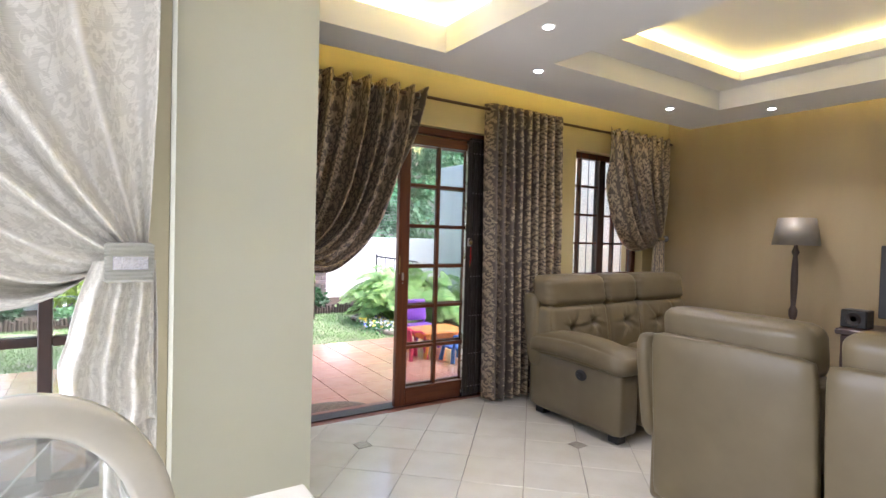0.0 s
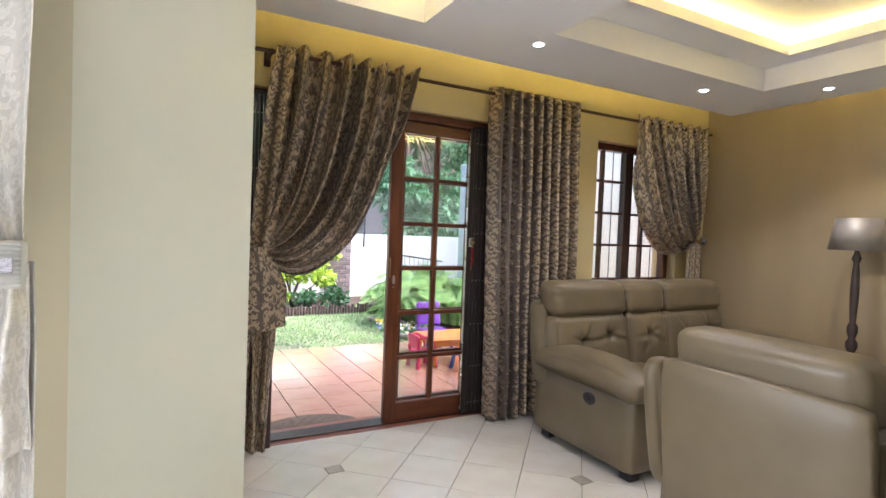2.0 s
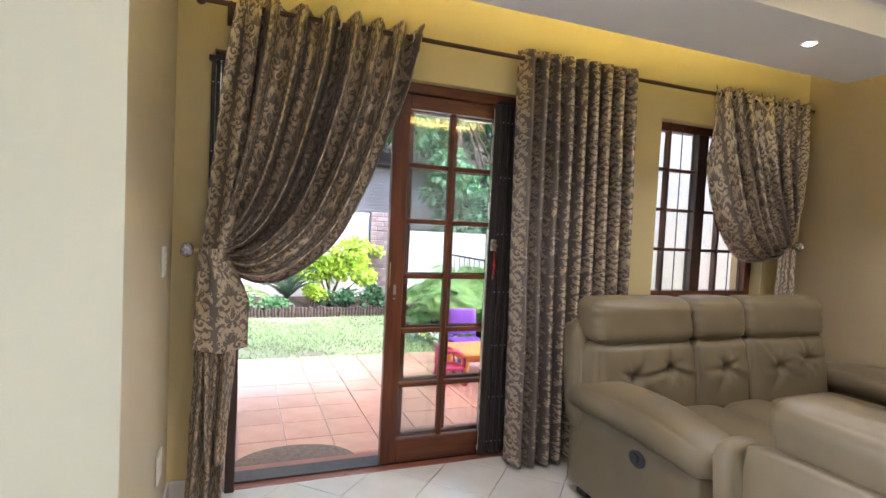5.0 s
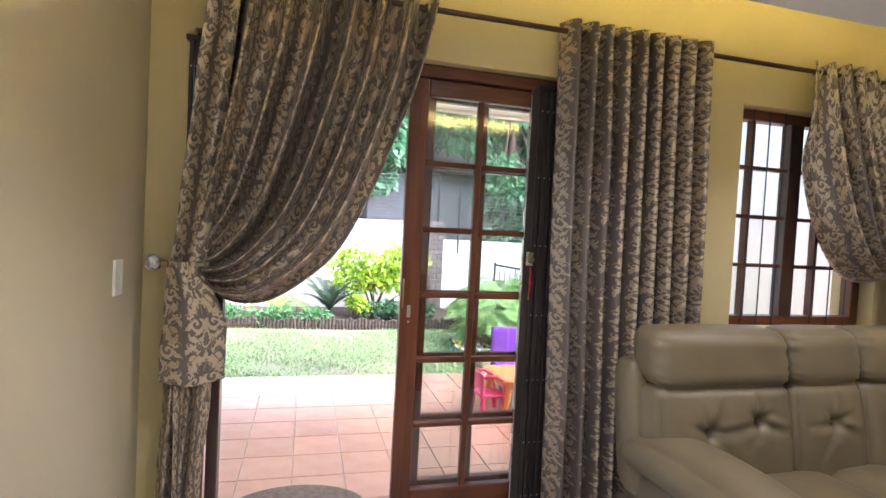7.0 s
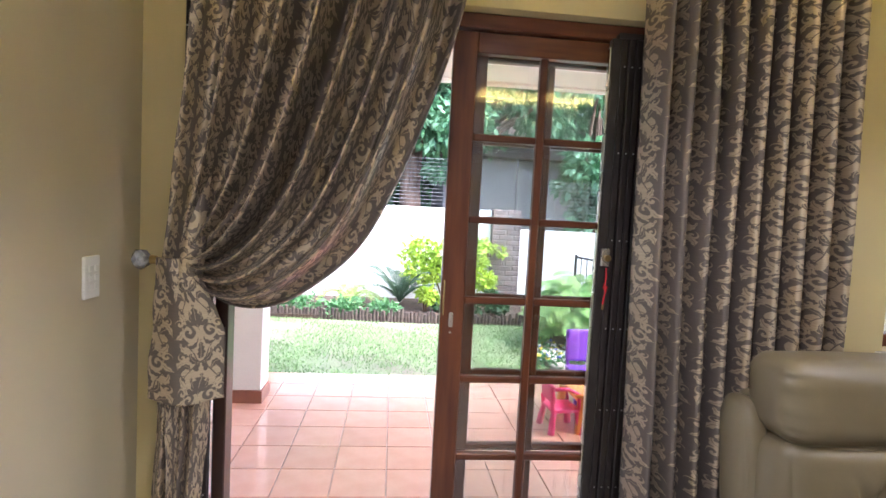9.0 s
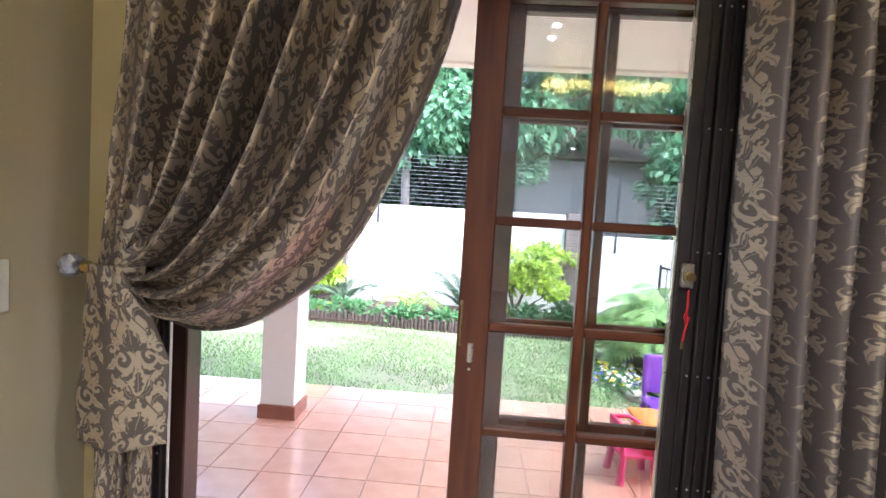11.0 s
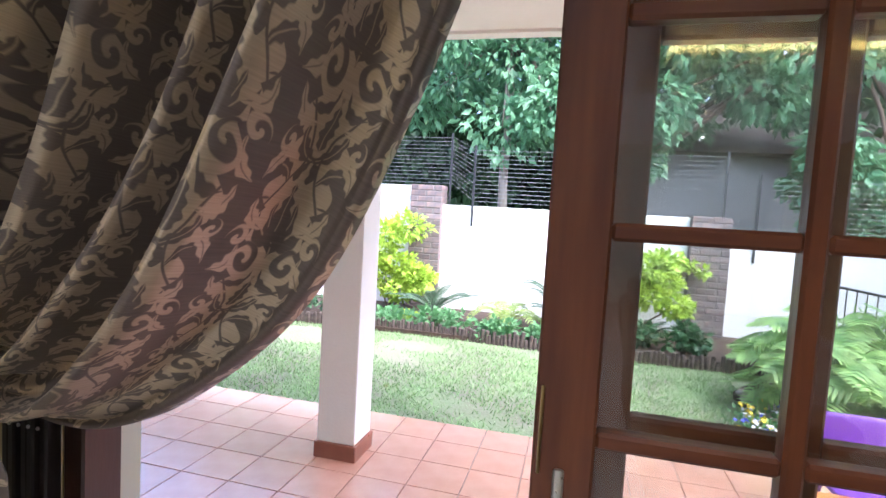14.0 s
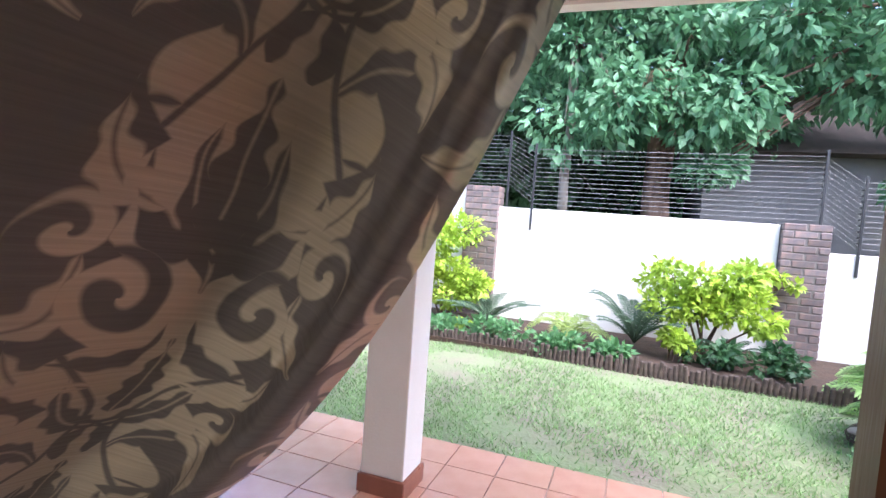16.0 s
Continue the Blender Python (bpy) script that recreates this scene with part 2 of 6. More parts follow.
M_WOOD_H = material("red_wood_across", (0.155, 0.048, 0.018), 0.38, second=(0.08, 0.022, 0.010), scale=5, grain=40, vary=0.3, bump=0.15, depth=0.002, stretch=(0.6, 6, 6), coat=0.12, spec=0.35)
M_DARKWOOD = material("dark_wood", (0.055, 0.022, 0.014), 0.35, second=(0.03, 0.012, 0.01), scale=5, grain=40, vary=0.3, bump=0.12, stretch=(5, 5, 0.6), coat=0.2)
M_GATE = material("gate_steel", (0.032, 0.024, 0.022), 0.4, scale=8, grain=120, vary=0.2, bump=0.08, spec=0.5)
M_STEEL = material("bright_steel", (0.62, 0.60, 0.56), 0.28, metal=1.0, scale=12, grain=120, vary=0.15, bump=0.05)
M_BRASS = material("old_brass", (0.45, 0.33, 0.14), 0.3, metal=1.0, scale=12, grain=120, vary=0.2, bump=0.05)
M_ROD = material("rod_metal", (0.075, 0.042, 0.03), 0.4, metal=0.4, scale=10, grain=90, vary=0.2, bump=0.05)
M_CRYSTAL = material("cut_crystal", (0.55, 0.56, 0.62), 0.08, metal=0.7, scale=60, grain=200, vary=0.4, bump=0.3, second=(0.12, 0.12, 0.15))
M_LEATHER = material("olive_leather", (0.155, 0.122, 0.070), 0.40, second=(0.132, 0.103, 0.058), scale=5, grain=260, vary=0.10, bump=0.22, depth=0.0012, spec=0.4)
M_BLACK = material("black_plastic", (0.018, 0.016, 0.015), 0.35, scale=9, grain=120, vary=0.2, bump=0.05)
M_WHITE = material("white_plastic", (0.78, 0.77, 0.72), 0.35, scale=9, grain=120, vary=0.03, bump=0.03)
M_CREAM_PLASTER = material("cream_plaster", (0.84, 0.77, 0.62), 0.75, second=(0.78, 0.71, 0.57), scale=2.0, grain=90, vary=0.05, bump=0.3, depth=0.004)
M_PLASTER = material("white_plaster", (0.80, 0.79, 0.76), 0.75, second=(0.74, 0.72, 0.68), scale=2.0, grain=90, vary=0.05, bump=0.3, depth=0.004)
M_GRASS_SOIL = material("lawn_soil", (0.20, 0.27, 0.12), 0.95, second=(0.23, 0.195, 0.15), scale=2.2, grain=38, vary=0.4, bump=0.5, depth=0.02)
M_SOIL = material("bed_soil", (0.075, 0.045, 0.028), 0.95, second=(0.04, 0.026, 0.018), scale=7, grain=40, vary=0.4, bump=0.7, depth=0.02)
M_BRICK = material("garden_brick", (0.25, 0.165, 0.14), 0.8, second=(0.13, 0.115, 0.12), scale=9, grain=60, vary=0.25, bump=0.5, depth=0.004, by_object=0.6, islands=0.5)
M_MORTAR = material("mortar", (0.20, 0.18, 0.17), 0.9, scale=9, grain=90, vary=0.2, bump=0.4)
M_LOG = material("edging_log", (0.10, 0.075, 0.06), 0.85, second=(0.045, 0.032, 0.028), scale=18, grain=70, vary=0.35, bump=0.5, depth=0.004, islands=0.9)
M_WIRE = material("fence_wire", (0.24, 0.24, 0.245), 0.5, metal=0.3, scale=10, grain=90, vary=0.1, bump=0.0)
M_POST = material("fence_post", (0.03, 0.032, 0.035), 0.5, scale=10, grain=90, vary=0.2, bump=0.05)
M_BARK = material("pale_bark", (0.36, 0.33, 0.28), 0.9, second=(0.16, 0.13, 0.10), scale=6, grain=40, vary=0.3, bump=0.6, depth=0.01, stretch=(1, 1, 0.35))
M_DARKBARK = material("fig_bark", (0.22, 0.14, 0.10), 0.9, second=(0.09, 0.055, 0.04), scale=8, grain=40, vary=0.3, bump=0.7, depth=0.012, stretch=(1, 1, 0.2))
M_GREYWALL = material("grey_plaster", (0.24, 0.235, 0.245), 0.85, second=(0.19, 0.185, 0.195), scale=1.5, grain=60, vary=0.08, bump=0.2)
M_LAMPWOOD = material("turned_dark_wood", (0.06, 0.035, 0.03), 0.4, second=(0.03, 0.018, 0.015), scale=8, grain=60, vary=0.25, bump=0.1, coat=0.2)
M_SHADE = material("silver_shade", (0.36, 0.33, 0.30), 0.42, metal=0.35, scale=10, grain=300, vary=0.12, bump=0.25, depth=0.001)
M_CURTAIN = damask("taupe_damask", (0.50, 0.405, 0.29), (0.15, 0.122, 0.105), shine=0.36, metal=0.62, times=2.0)
M_SILVER_CURTAIN = damask("silver_damask", (0.82, 0.80, 0.75), (0.70, 0.68, 0.63), shine=0.38, metal=0.45, times=1.3)
M_BAND = material("silver_band", (0.62, 0.62, 0.58), 0.3, metal=0.6, scale=10, grain=140, vary=0.1, bump=0.05)
M_SPARKLE = material("crystal_beads", (0.75, 0.75, 0.8), 0.12, metal=0.8, scale=150, grain=400, vary=0.5, bump=0.8, second=(0.4, 0.4, 0.45))
M_MAT = material("door_mat", (0.22, 0.16, 0.11), 0.95, second=(0.13, 0.10, 0.075), scale=35, grain=120, vary=0.3, bump=0.8, depth=0.006)
M_GLASS = glass_material("window_glass")
M_COVE_EDGE = material("edge_strip_light", (0.9, 0.8, 0.4), 0.5, bump=0.0, emit=((1.0, 0.77, 0.18), COVE * 0.6))
M_COVE = material("cove_strip", (0.9, 0.8, 0.4), 0.5, bump=0.0, emit=((1.0, 0.74, 0.22), COVE))
M_BULB = material("spot_bulb", (0.95, 0.95, 1.0), 0.4, bump=0.0, emit=((0.95, 0.95, 1.0), 14.0))
M_PINK = material("pink_plastic", (0.72, 0.035, 0.16), 0.35, scale=6, grain=60, vary=0.06, bump=0.03)
M_PURPLE = material("purple_plastic", (0.19, 0.06, 0.46), 0.35, scale=6, grain=60, vary=0.06, bump=0.03)
M_ORANGE = material("orange_plastic", (0.83, 0.29, 0.06), 0.35, scale=6, grain=60, vary=0.06, bump=0.03)
M_BLUE = material("blue_plastic", (0.05, 0.17, 0.62), 0.35, scale=6, grain=60, vary=0.06, bump=0.03)
M_RED = material("red_tape", (0.55, 0.015, 0.02), 0.6, scale=20, grain=200, vary=0.1, bump=0.1)
L_TREE = leaf_material("tree_leaves", (0.19, 0.38, 0.20), (0.09, 0.22, 0.11))
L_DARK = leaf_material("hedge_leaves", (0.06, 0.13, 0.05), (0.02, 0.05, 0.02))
L_LIME = leaf_material("lime_leaves", (0.46, 0.60, 0.06), (0.27, 0.43, 0.05))
L_FERN = leaf_material("fern_fronds", (0.34, 0.42, 0.11), (0.20, 0.30, 0.08))
L_CYCAD = leaf_material("cycad_fronds", (0.10, 0.16, 0.095), (0.055, 0.10, 0.06))
L_PHILO = leaf_material("split_leaves", (0.40, 0.56, 0.20), (0.15, 0.32, 0.09), rough=0.4)
L_COVER = leaf_material("ground_cover", (0.06, 0.15, 0.055), (0.03, 0.08, 0.035))
L_GRASS = leaf_material("grass_blades", (0.31, 0.46, 0.19), (0.19, 0.31, 0.12))
L_COVER2 = leaf_material("pale_ground_cover", (0.16, 0.34, 0.14), (0.09, 0.22, 0.08))
M_PETAL_W = material("white_petals", (0.8, 0.8, 0.78), 0.6, bump=0.0)
M_PETAL_Y = material("yellow_petals", (0.75, 0.6, 0.05), 0.6, bump=0.0)
M_PETAL_B = material("blue_petals", (0.12, 0.14, 0.55), 0.6, bump=0.0)
M_STONE = material("pale_stone", (0.42, 0.38, 0.32), 0.8, second=(0.30, 0.26, 0.21), scale=12, grain=60, vary=0.2, bump=0.4)
M_ROOF = material("brown_roof", (0.075, 0.055, 0.045), 0.8, scale=5, grain=40, vary=0.25, bump=0.3)
L_DRY = leaf_material("dry_fronds", (0.34, 0.28, 0.18), (0.22, 0.17, 0.10))


# ---- mesh helpers ----
def finish(bm, name, mat, parent=None, smooth=False, label=""):
    me = bpy.data.meshes.new(name)
    bm.to_mesh(me)
    bm.free()
    if smooth:
        me.polygons.foreach_set("use_smooth", [True] * len(me.polygons))
    me.materials.append(mat)
    ob = new(name, me)
    if parent:
        ob.parent = parent
    if label:
        tagged(ob, label)
    return ob


def part(name, bm, mat, parent, label="", smooth=False):
    return finish(bm, name, mat, parent, smooth, label)


def empty(name, x=0, y=0, z=0, rz=0):
    ob = new(name)
    ob.matrix_world = pose(x, y, z, 0, 0, rz)
    return ob


def box(x0, x1, y0, y1, z0, z1, bevel=0.0, bm=None, segments=1):
    b = bm or bmesh.new()
    r = bmesh.ops.create_cube(b, size=1)
    m = Matrix.Translation(((x0 + x1) / 2, (y0 + y1) / 2, (z0 + z1) / 2)) @ Matrix.Diagonal((x1 - x0, y1 - y0, z1 - z0, 1))
    bmesh.ops.transform(b, matrix=m, verts=r["verts"])
    if bevel:
        edges = list({e for v in r["verts"] for e in v.link_edges})
        bmesh.ops.bevel(b, geom=edges, offset=bevel, segments=segments, affect="EDGES", profile=0.6)
    return b


def tube(points, radius, bm=None, sides=8, radii=None):
    """A round bar along a line of points."""
    b = bm or bmesh.new()
    pts = [Vector(p) for p in points]
    rings = []
    for i, p in enumerate(pts):
        d = (pts[min(i + 1, len(pts) - 1)] - pts[max(i - 1, 0)]).normalized()
        a = d.cross(Vector((0, 0, 1)) if abs(d.z) < 0.9 else Vector((1, 0, 0))).normalized()
        c = d.cross(a)
        r = radii[i] if radii else radius
        rings.append([b.verts.new(p + (a * math.cos(k * math.tau / sides) + c * math.sin(k * math.tau / sides)) * r) for k in range(sides)])
    for q, w in zip(rings, rings[1:]):
        for k in range(sides):
            b.faces.new((q[k], q[(k + 1) % sides], w[(k + 1) % sides], w[k]))
    b.faces.new(rings[0][::-1])
    b.faces.new(rings[-1])
    bmesh.ops.recalc_face_normals(b, faces=b.faces)
    return b


def lathe(profile, sides=24, bm=None, at=(0, 0, 0)):
    """A turned body from (radius, height) pairs."""
    b = bm or bmesh.new()
    rings = [[b.verts.new((at[0] + r * math.cos(k * math.tau / sides), at[1] + r * math.sin(k * math.tau / sides), at[2] + z))
              for k in range(sides)] for r, z in profile]
    for q, w in zip(rings, rings[1:]):
        for k in range(sides):
            b.faces.new((q[k], q[(k + 1) % sides], w[(k + 1) % sides], w[k]))
    b.faces.new(rings[0][::-1])
    b.faces.new(rings[-1])
    return b


def cushion(x0, x1, y0, y1, z0, z1, r=0.05, bulge=0.02, n=10, shape=None, bm=None):
    """A padded block: rounded edges, faces that swell, and an extra shape(p, normal) that moves its skin."""
    b = bm or bmesh.new()
    c = Vector(((x0 + x1) / 2, (y0 + y1) / 2, (z0 + z1) / 2))
    h = Vector(((x1 - x0) / 2, (y1 - y0) / 2, (z1 - z0) / 2))
    r = min(r, *h)
    made = {}

    def vert(s):
        k = tuple(round(q, 5) for q in s)
        if k not in made:
            # more rows near the edges, where the round is
            p = Vector([math.copysign(abs(q) ** 0.75, q) * a for q, a in zip(s, h)])
            inner = Vector([max(-(a - r), min(a - r, q)) for q, a in zip(p, h)])
            d = p - inner
            nrm = d.normalized() if d.length > 1e-6 else Vector((0, 0, 1))
            q = inner + nrm * r
            fx = [1 - (p[i] / h[i]) ** 2 for i in range(3)]
            swell = bulge * max(fx[0] * fx[1], fx[0] * fx[2], fx[1] * fx[2])
            q = q + nrm * swell + c
            if shape:
                q = shape(q, nrm)
            made[k] = b.verts.new(q)
        return made[k]

    g = [2 * i / n - 1 for i in range(n + 1)]
    for ax in range(3):
        for sgn in (-1, 1):
            for i in range(n):
                for j in range(n):
                    quad = []
                    for di, dj in ((0, 0), (1, 0), (1, 1), (0, 1)):
                        s = [0, 0, 0]
                        s[ax], s[(ax + 1) % 3], s[(ax + 2) % 3] = sgn, g[i + di], g[j + dj]
                        quad.append(vert(s))
                    b.faces.new(quad if sgn > 0 else quad[::-1])
    return b


def setting(ob, label, category):
    return tagged(ob, label, category, kind="structure")


# ---- structure ----
WALL_Y, OUT_Y = 3.35, 3.60          # inner and outer face of the garden wall of the living room
NIB_X, NIB_Y = 1.578, 2.29          # the pier between dining and living room
BACK_X = 5.70                       # inner face of the television wall
CEIL = 2.75
D0, D1, DH = 1.735, 3.42, 2.09       # the sliding doors' opening
W0, W1, WS, WH = 4.35, 5.34, 0.92, 2.09

bm = box(-4.0, BACK_X + 0.2, -5.0, WALL_Y + 0.02, -0.20, -0.012)
setting(finish(bm, "floor", M_GROUT), "glossy white ceramic tiles laid diagonally with thin brown grout", "floor")


def wall_piece(name, pieces, mat, label):
    b = bmesh.new()
    for p in pieces:
        box(*p, bm=b)
    return setting(finish(b, name, mat), label, "wall")


wall_piece("wall_garden", [
    (NIB_X, D0, WALL_Y, OUT_Y, 0, CEIL), (D0, D1, WALL_Y, OUT_Y, DH, CEIL), (D1, W0, WALL_Y, OUT_Y, 0, CEIL),
    (W0, W1, WALL_Y, OUT_Y, 0, WS), (W0, W1, WALL_Y, OUT_Y, WH, CEIL), (W1, BACK_X + 0.2, WALL_Y, OUT_Y, 0, CEIL)],
    M_YELLOW, "ochre yellow painted wall with a sliding door and a window")
wall_piece("wall_switch", [(1.04, NIB_X, NIB_Y + 0.003, OUT_Y, 0, CEIL)], M_OLIVE, "olive cream painted side wall with a light switch")
wall_piece("wall_pier", [(1.04, NIB_X + 0.004, NIB_Y - 0.012, NIB_Y + 0.0, 0, CEIL), (1.032, 1.04, NIB_Y - 0.012, 2.6, 0, CEIL)], M_CREAM, "smooth pale cream painted pier between two rooms")
wall_piece("wall_television", [(BACK_X, BACK_X + 0.2, -5.0, WALL_Y, 0, CEIL)], M_TAN, "tan textured wallpaper on a plain wall")
DW0, DW1, DS, DT = -2.4, 0.80, 0.25, 2.1
wall_piece("wall_dining", [(-4.0, DW0, 2.45, 2.68, 0, CEIL), (DW0, DW1, 2.45, 2.68, 0, DS), (DW0, DW1, 2.45, 2.68, DT, CEIL), (DW1, 1.03, 2.45, 2.68, 0, CEIL)],
           M_OLIVE, "olive cream painted dining room wall with a tall window")
wall_piece("wall_south", [(-4.2, BACK_X + 0.2, -5.2, -5.0, 0, CEIL)], M_CREAM, "plain cream wall that closes the room")
wall_piece("wall_west", [(-4.2, -4.0, -5.0, 2.68, 0, CEIL)], M_CREAM, "plain cream wall that closes the room")

# ceiling: a slab, and hung below it a stepped bulkhead with two lit trays
bm = box(-4.2, BACK_X + 0.2, -5.2, OUT_Y, CEIL, CEIL + 0.2)
setting(finish(bm, "ceiling", M_CEIL), "plain white painted ceiling slab", "ceiling")
BX1, BY1, BZ = 5.14, 2.76, 2.28
T1 = (2.95, 4.66, 0.28, 2.24)        # first tray: lower step
T2 = (-0.6, 2.36, -1.2, 2.47)        # second tray, towards the dining room
bm = bmesh.new()
box(T2[1], T1[0], T2[2], BY1, BZ, BZ + 0.14, bm=bm)
box(T1[0], T1[1], T2[2], T1[2], BZ, BZ + 0.14, bm=bm)
box(T1[1], BX1, T2[2], BY1, BZ, BZ + 0.14, bm=bm)
box(T1[0], T1[1], T1[3], BY1, BZ, BZ + 0.14, bm=bm)
box(NIB_X + 0.02, T2[1], T2[3], BY1, BZ, BZ + 0.14, bm=bm)
box(-1.2, BX1, -2.2, T2[2], BZ, BZ + 0.14, bm=bm)
box(-1.2, T2[0], T2[2], NIB_Y - 0.02, BZ, BZ + 0.14, bm=bm)
setting(finish(bm, "bulkhead_lower", M_CEIL), "white plasterboard bulkhead hung below the ceiling", "ceiling")
bm = bmesh.new()
R0, R1, RY, RB = 3.10, 4.52, 2.02, 0.50        # the lit opening of the first tray
box(T1[0] - 0.02, R0, T1[2] - 0.02, T1[3] + 0.02, BZ + 0.14, BZ + 0.20, bm=bm)
box(R1, T1[1] + 0.02, T1[2] - 0.02, T1[3] + 0.02, BZ + 0.14, BZ + 0.20, bm=bm)
box(R0, R1, RY, T1[3] + 0.02, BZ + 0.14, BZ + 0.20, bm=bm)
box(R0, R1, T1[2] - 0.02, RB, BZ + 0.14, BZ + 0.20, bm=bm)
setting(finish(bm, "bulkhead_upper", M_CEIL), "inner step of the white ceiling tray", "ceiling")
bm = bmesh.new()
box(T1[0] - 0.3, T1[1] + 0.3, T1[2] - 0.3, T1[3] + 0.3, 2.535, 2.575, bm=bm)
box(T2[0] - 0.2, T2[1] + 0.15, T2[2] - 0.3, NIB_Y - 0.03, 2.49, 2.53, bm=bm)
box(NIB_X + 0.02, T2[1] + 0.15, NIB_Y - 0.03, T2[3] + 0.25, 2.49, 2.53, bm=bm)
setting(finish(bm, "tray_ceiling", M_CEIL), "flat white ceiling inside the lit tray", "ceiling")


def cove(name, pieces, mat=M_COVE):
    b = bmesh.new()
    for p in pieces:
        box(*p, bm=b)
    ob = finish(b, name, mat)
    return tagged(ob, "warm yellow strip light hidden on the tray's ledge", "strip light", group="cove lights")


cove("cove_strip_light", [(R0 - 0.10, R1 + 0.10, RY + 0.07, RY + 0.085, 2.482, 2.50), (R0 - 0.10, R0 - 0.085, RB - 0.07, RY + 0.07, 2.482, 2.50), (R0 - 0.10, R1 + 0.10, RB - 0.085, RB - 0.07, 2.482, 2.50),
                          (R1 + 0.085, R1 + 0.10, RB - 0.07, RY + 0.07, 2.482, 2.50)])
cove("cove_strip_light", [(T2[1] + 0.05, T2[1] + 0.065, -1.0, T2[3] - 0.05, 2.424, 2.44)])

cove("cove_strip_light", [(NIB_X + 0.3, T2[1] + 0.05, T2[3] + 0.05, T2[3] + 0.065, 2.424, 2.44)])
cove("cove_strip_light", [(NIB_X + 0.1, BX1 - 0.05, BY1 - 0.12, BY1 - 0.105, 2.424, 2.436), (BX1 - 0.12, BX1 - 0.105, -1.5, BY1 - 0.12, 2.424, 2.436)], M_COVE_EDGE)

# baseboard
bm = bmesh.new()
for p in ((NIB_X + 0.002, NIB_X + 0.014, NIB_Y, WALL_Y, 0, 0.09), (NIB_X + 0.014, D0 - 0.01, WALL_Y - 0.012, WALL_Y, 0, 0.09), (D1 + 0.01, BACK_X - 0.012, WALL_Y - 0.012, WALL_Y, 0, 0.09),
          (BACK_X - 0.012, BACK_X, -5.0, WALL_Y - 0.012, 0, 0.09), (1.03, NIB_X + 0.014, NIB_Y - 0.024, NIB_Y - 0.013, 0, 0.09)):
    box(*p, bm=bm, bevel=0.003)
setting(finish(bm, "baseboard", M_TILE), "white tile skirting along the walls", "baseboard")

# patio, garden ground
PY1 = 6.02                           # edge of the patio
bm = box(-6.0, 9.0, 2.70, OUT_Y - 0.001, -0.25, -0.062)
box(-6.0, 9.0, OUT_Y - 0.001, PY1 - 0.01, -0.25, -0.062, bm=bm)
setting(finish(bm, "patio", M_TERRA_GROUT), "patio of glossy terracotta tiles with pale grout", "patio")
bm = box(D0 - 0.02, D1 + 0.02, WALL_Y + 0.02, OUT_Y + 0.02, -0.05, 0.0, bevel=0.004)
setting(finish(bm, "threshold", M_SKIRT), "reddish tiled threshold under the sliding doors", "threshold")
bm = box(-6.2, 4.62, OUT_Y + 0.002, PY1 + 0.02, 2.52, 2.62)
box(-6.2, 4.62, PY1 - 0.06, PY1 + 0.04, 2.50, 2.74, bm=bm)
box(-6.2, 1.03, 2.69, OUT_Y + 0.002, 2.52, 2.62, bm=bm)
setting(finish(bm, "patio_ceiling", M_PLASTER), "white boarded ceiling over the covered patio", "ceiling")


# ---- sliding doors, gates, window ----
def door_leaf(name, x0, x1, y, z0=0.012, z1=2.03, label=""):
    """A timber leaf with two by six panes."""
    d = empty(name, x0, y, z0)
    w, h, st, dy = x1 - x0, z1 - z0, 0.088, 0.022
    part("stile", box(0, st, -dy, dy, 0, h, 0.004), M_WOOD, d)
    part("stile", box(w - st, w, -dy, dy, 0, h, 0.004), M_WOOD, d)
    part("rail", box(st, w - st, -dy + 0.001, dy - 0.001, h - 0.075, h, 0.004), M_WOOD_H, d)
    part("rail", box(st, w - st, -dy + 0.001, dy - 0.001, 0, 0.13, 0.004), M_WOOD_H, d)
    b0, b1 = 0.13, h - 0.075
    mid = w / 2
    part("glazing_bar", box(mid - 0.014, mid + 0.014, -0.018, 0.018, b0, b1, 0.005), M_WOOD, d)
    step = (b1 - b0) / 6
    for i in range(1, 6):
        z = b0 + step * i
        for a, c in ((st, mid - 0.014), (mid + 0.014, w - st)):
            part("glazing_bar", box(a, c, -0.017, 0.017, z - 0.013, z + 0.013, 0.005), M_WOOD_H, d)
    for i in range(6):
        for a, c in ((st, mid - 0.014), (mid + 0.014, w - st)):
            z = b0 + step * i
            p = part("pane", box(a - 0.003, c + 0.003, -0.002, 0.002, z + 0.010, z + step - 0.010), M_GLASS, d)
            p.visible_shadow = False
    return tagged(d, label, "sliding door")


dl = door_leaf("sliding_door", 2.612, 3.292, 3.442, label="reddish varnished wooden sliding door with twelve panes, slid open")
part("lock_plate", box(0.032, 0.048, -0.026, -0.0215, 0.935, 0.99, 0.006, segments=3), M_STEEL, dl, "small worn oval lock plate")
part("door_pull", tube([(0.010, -0.024, 0.98), (0.010, -0.028, 0.99), (0.010, -0.028, 1.10), (0.010, -0.024, 1.11)], 0.0028), M_BRASS, dl, "slim brass door pull")
part("screw", lathe([(0.005, 0), (0.004, 0.003)], 8), M_STEEL, dl).matrix_local = pose(0.040, -0.0225, 0.915, 90)
door_leaf("sliding_door", 2.665, 3.345, 3.528, label="reddish wooden sliding door parked behind another leaf")

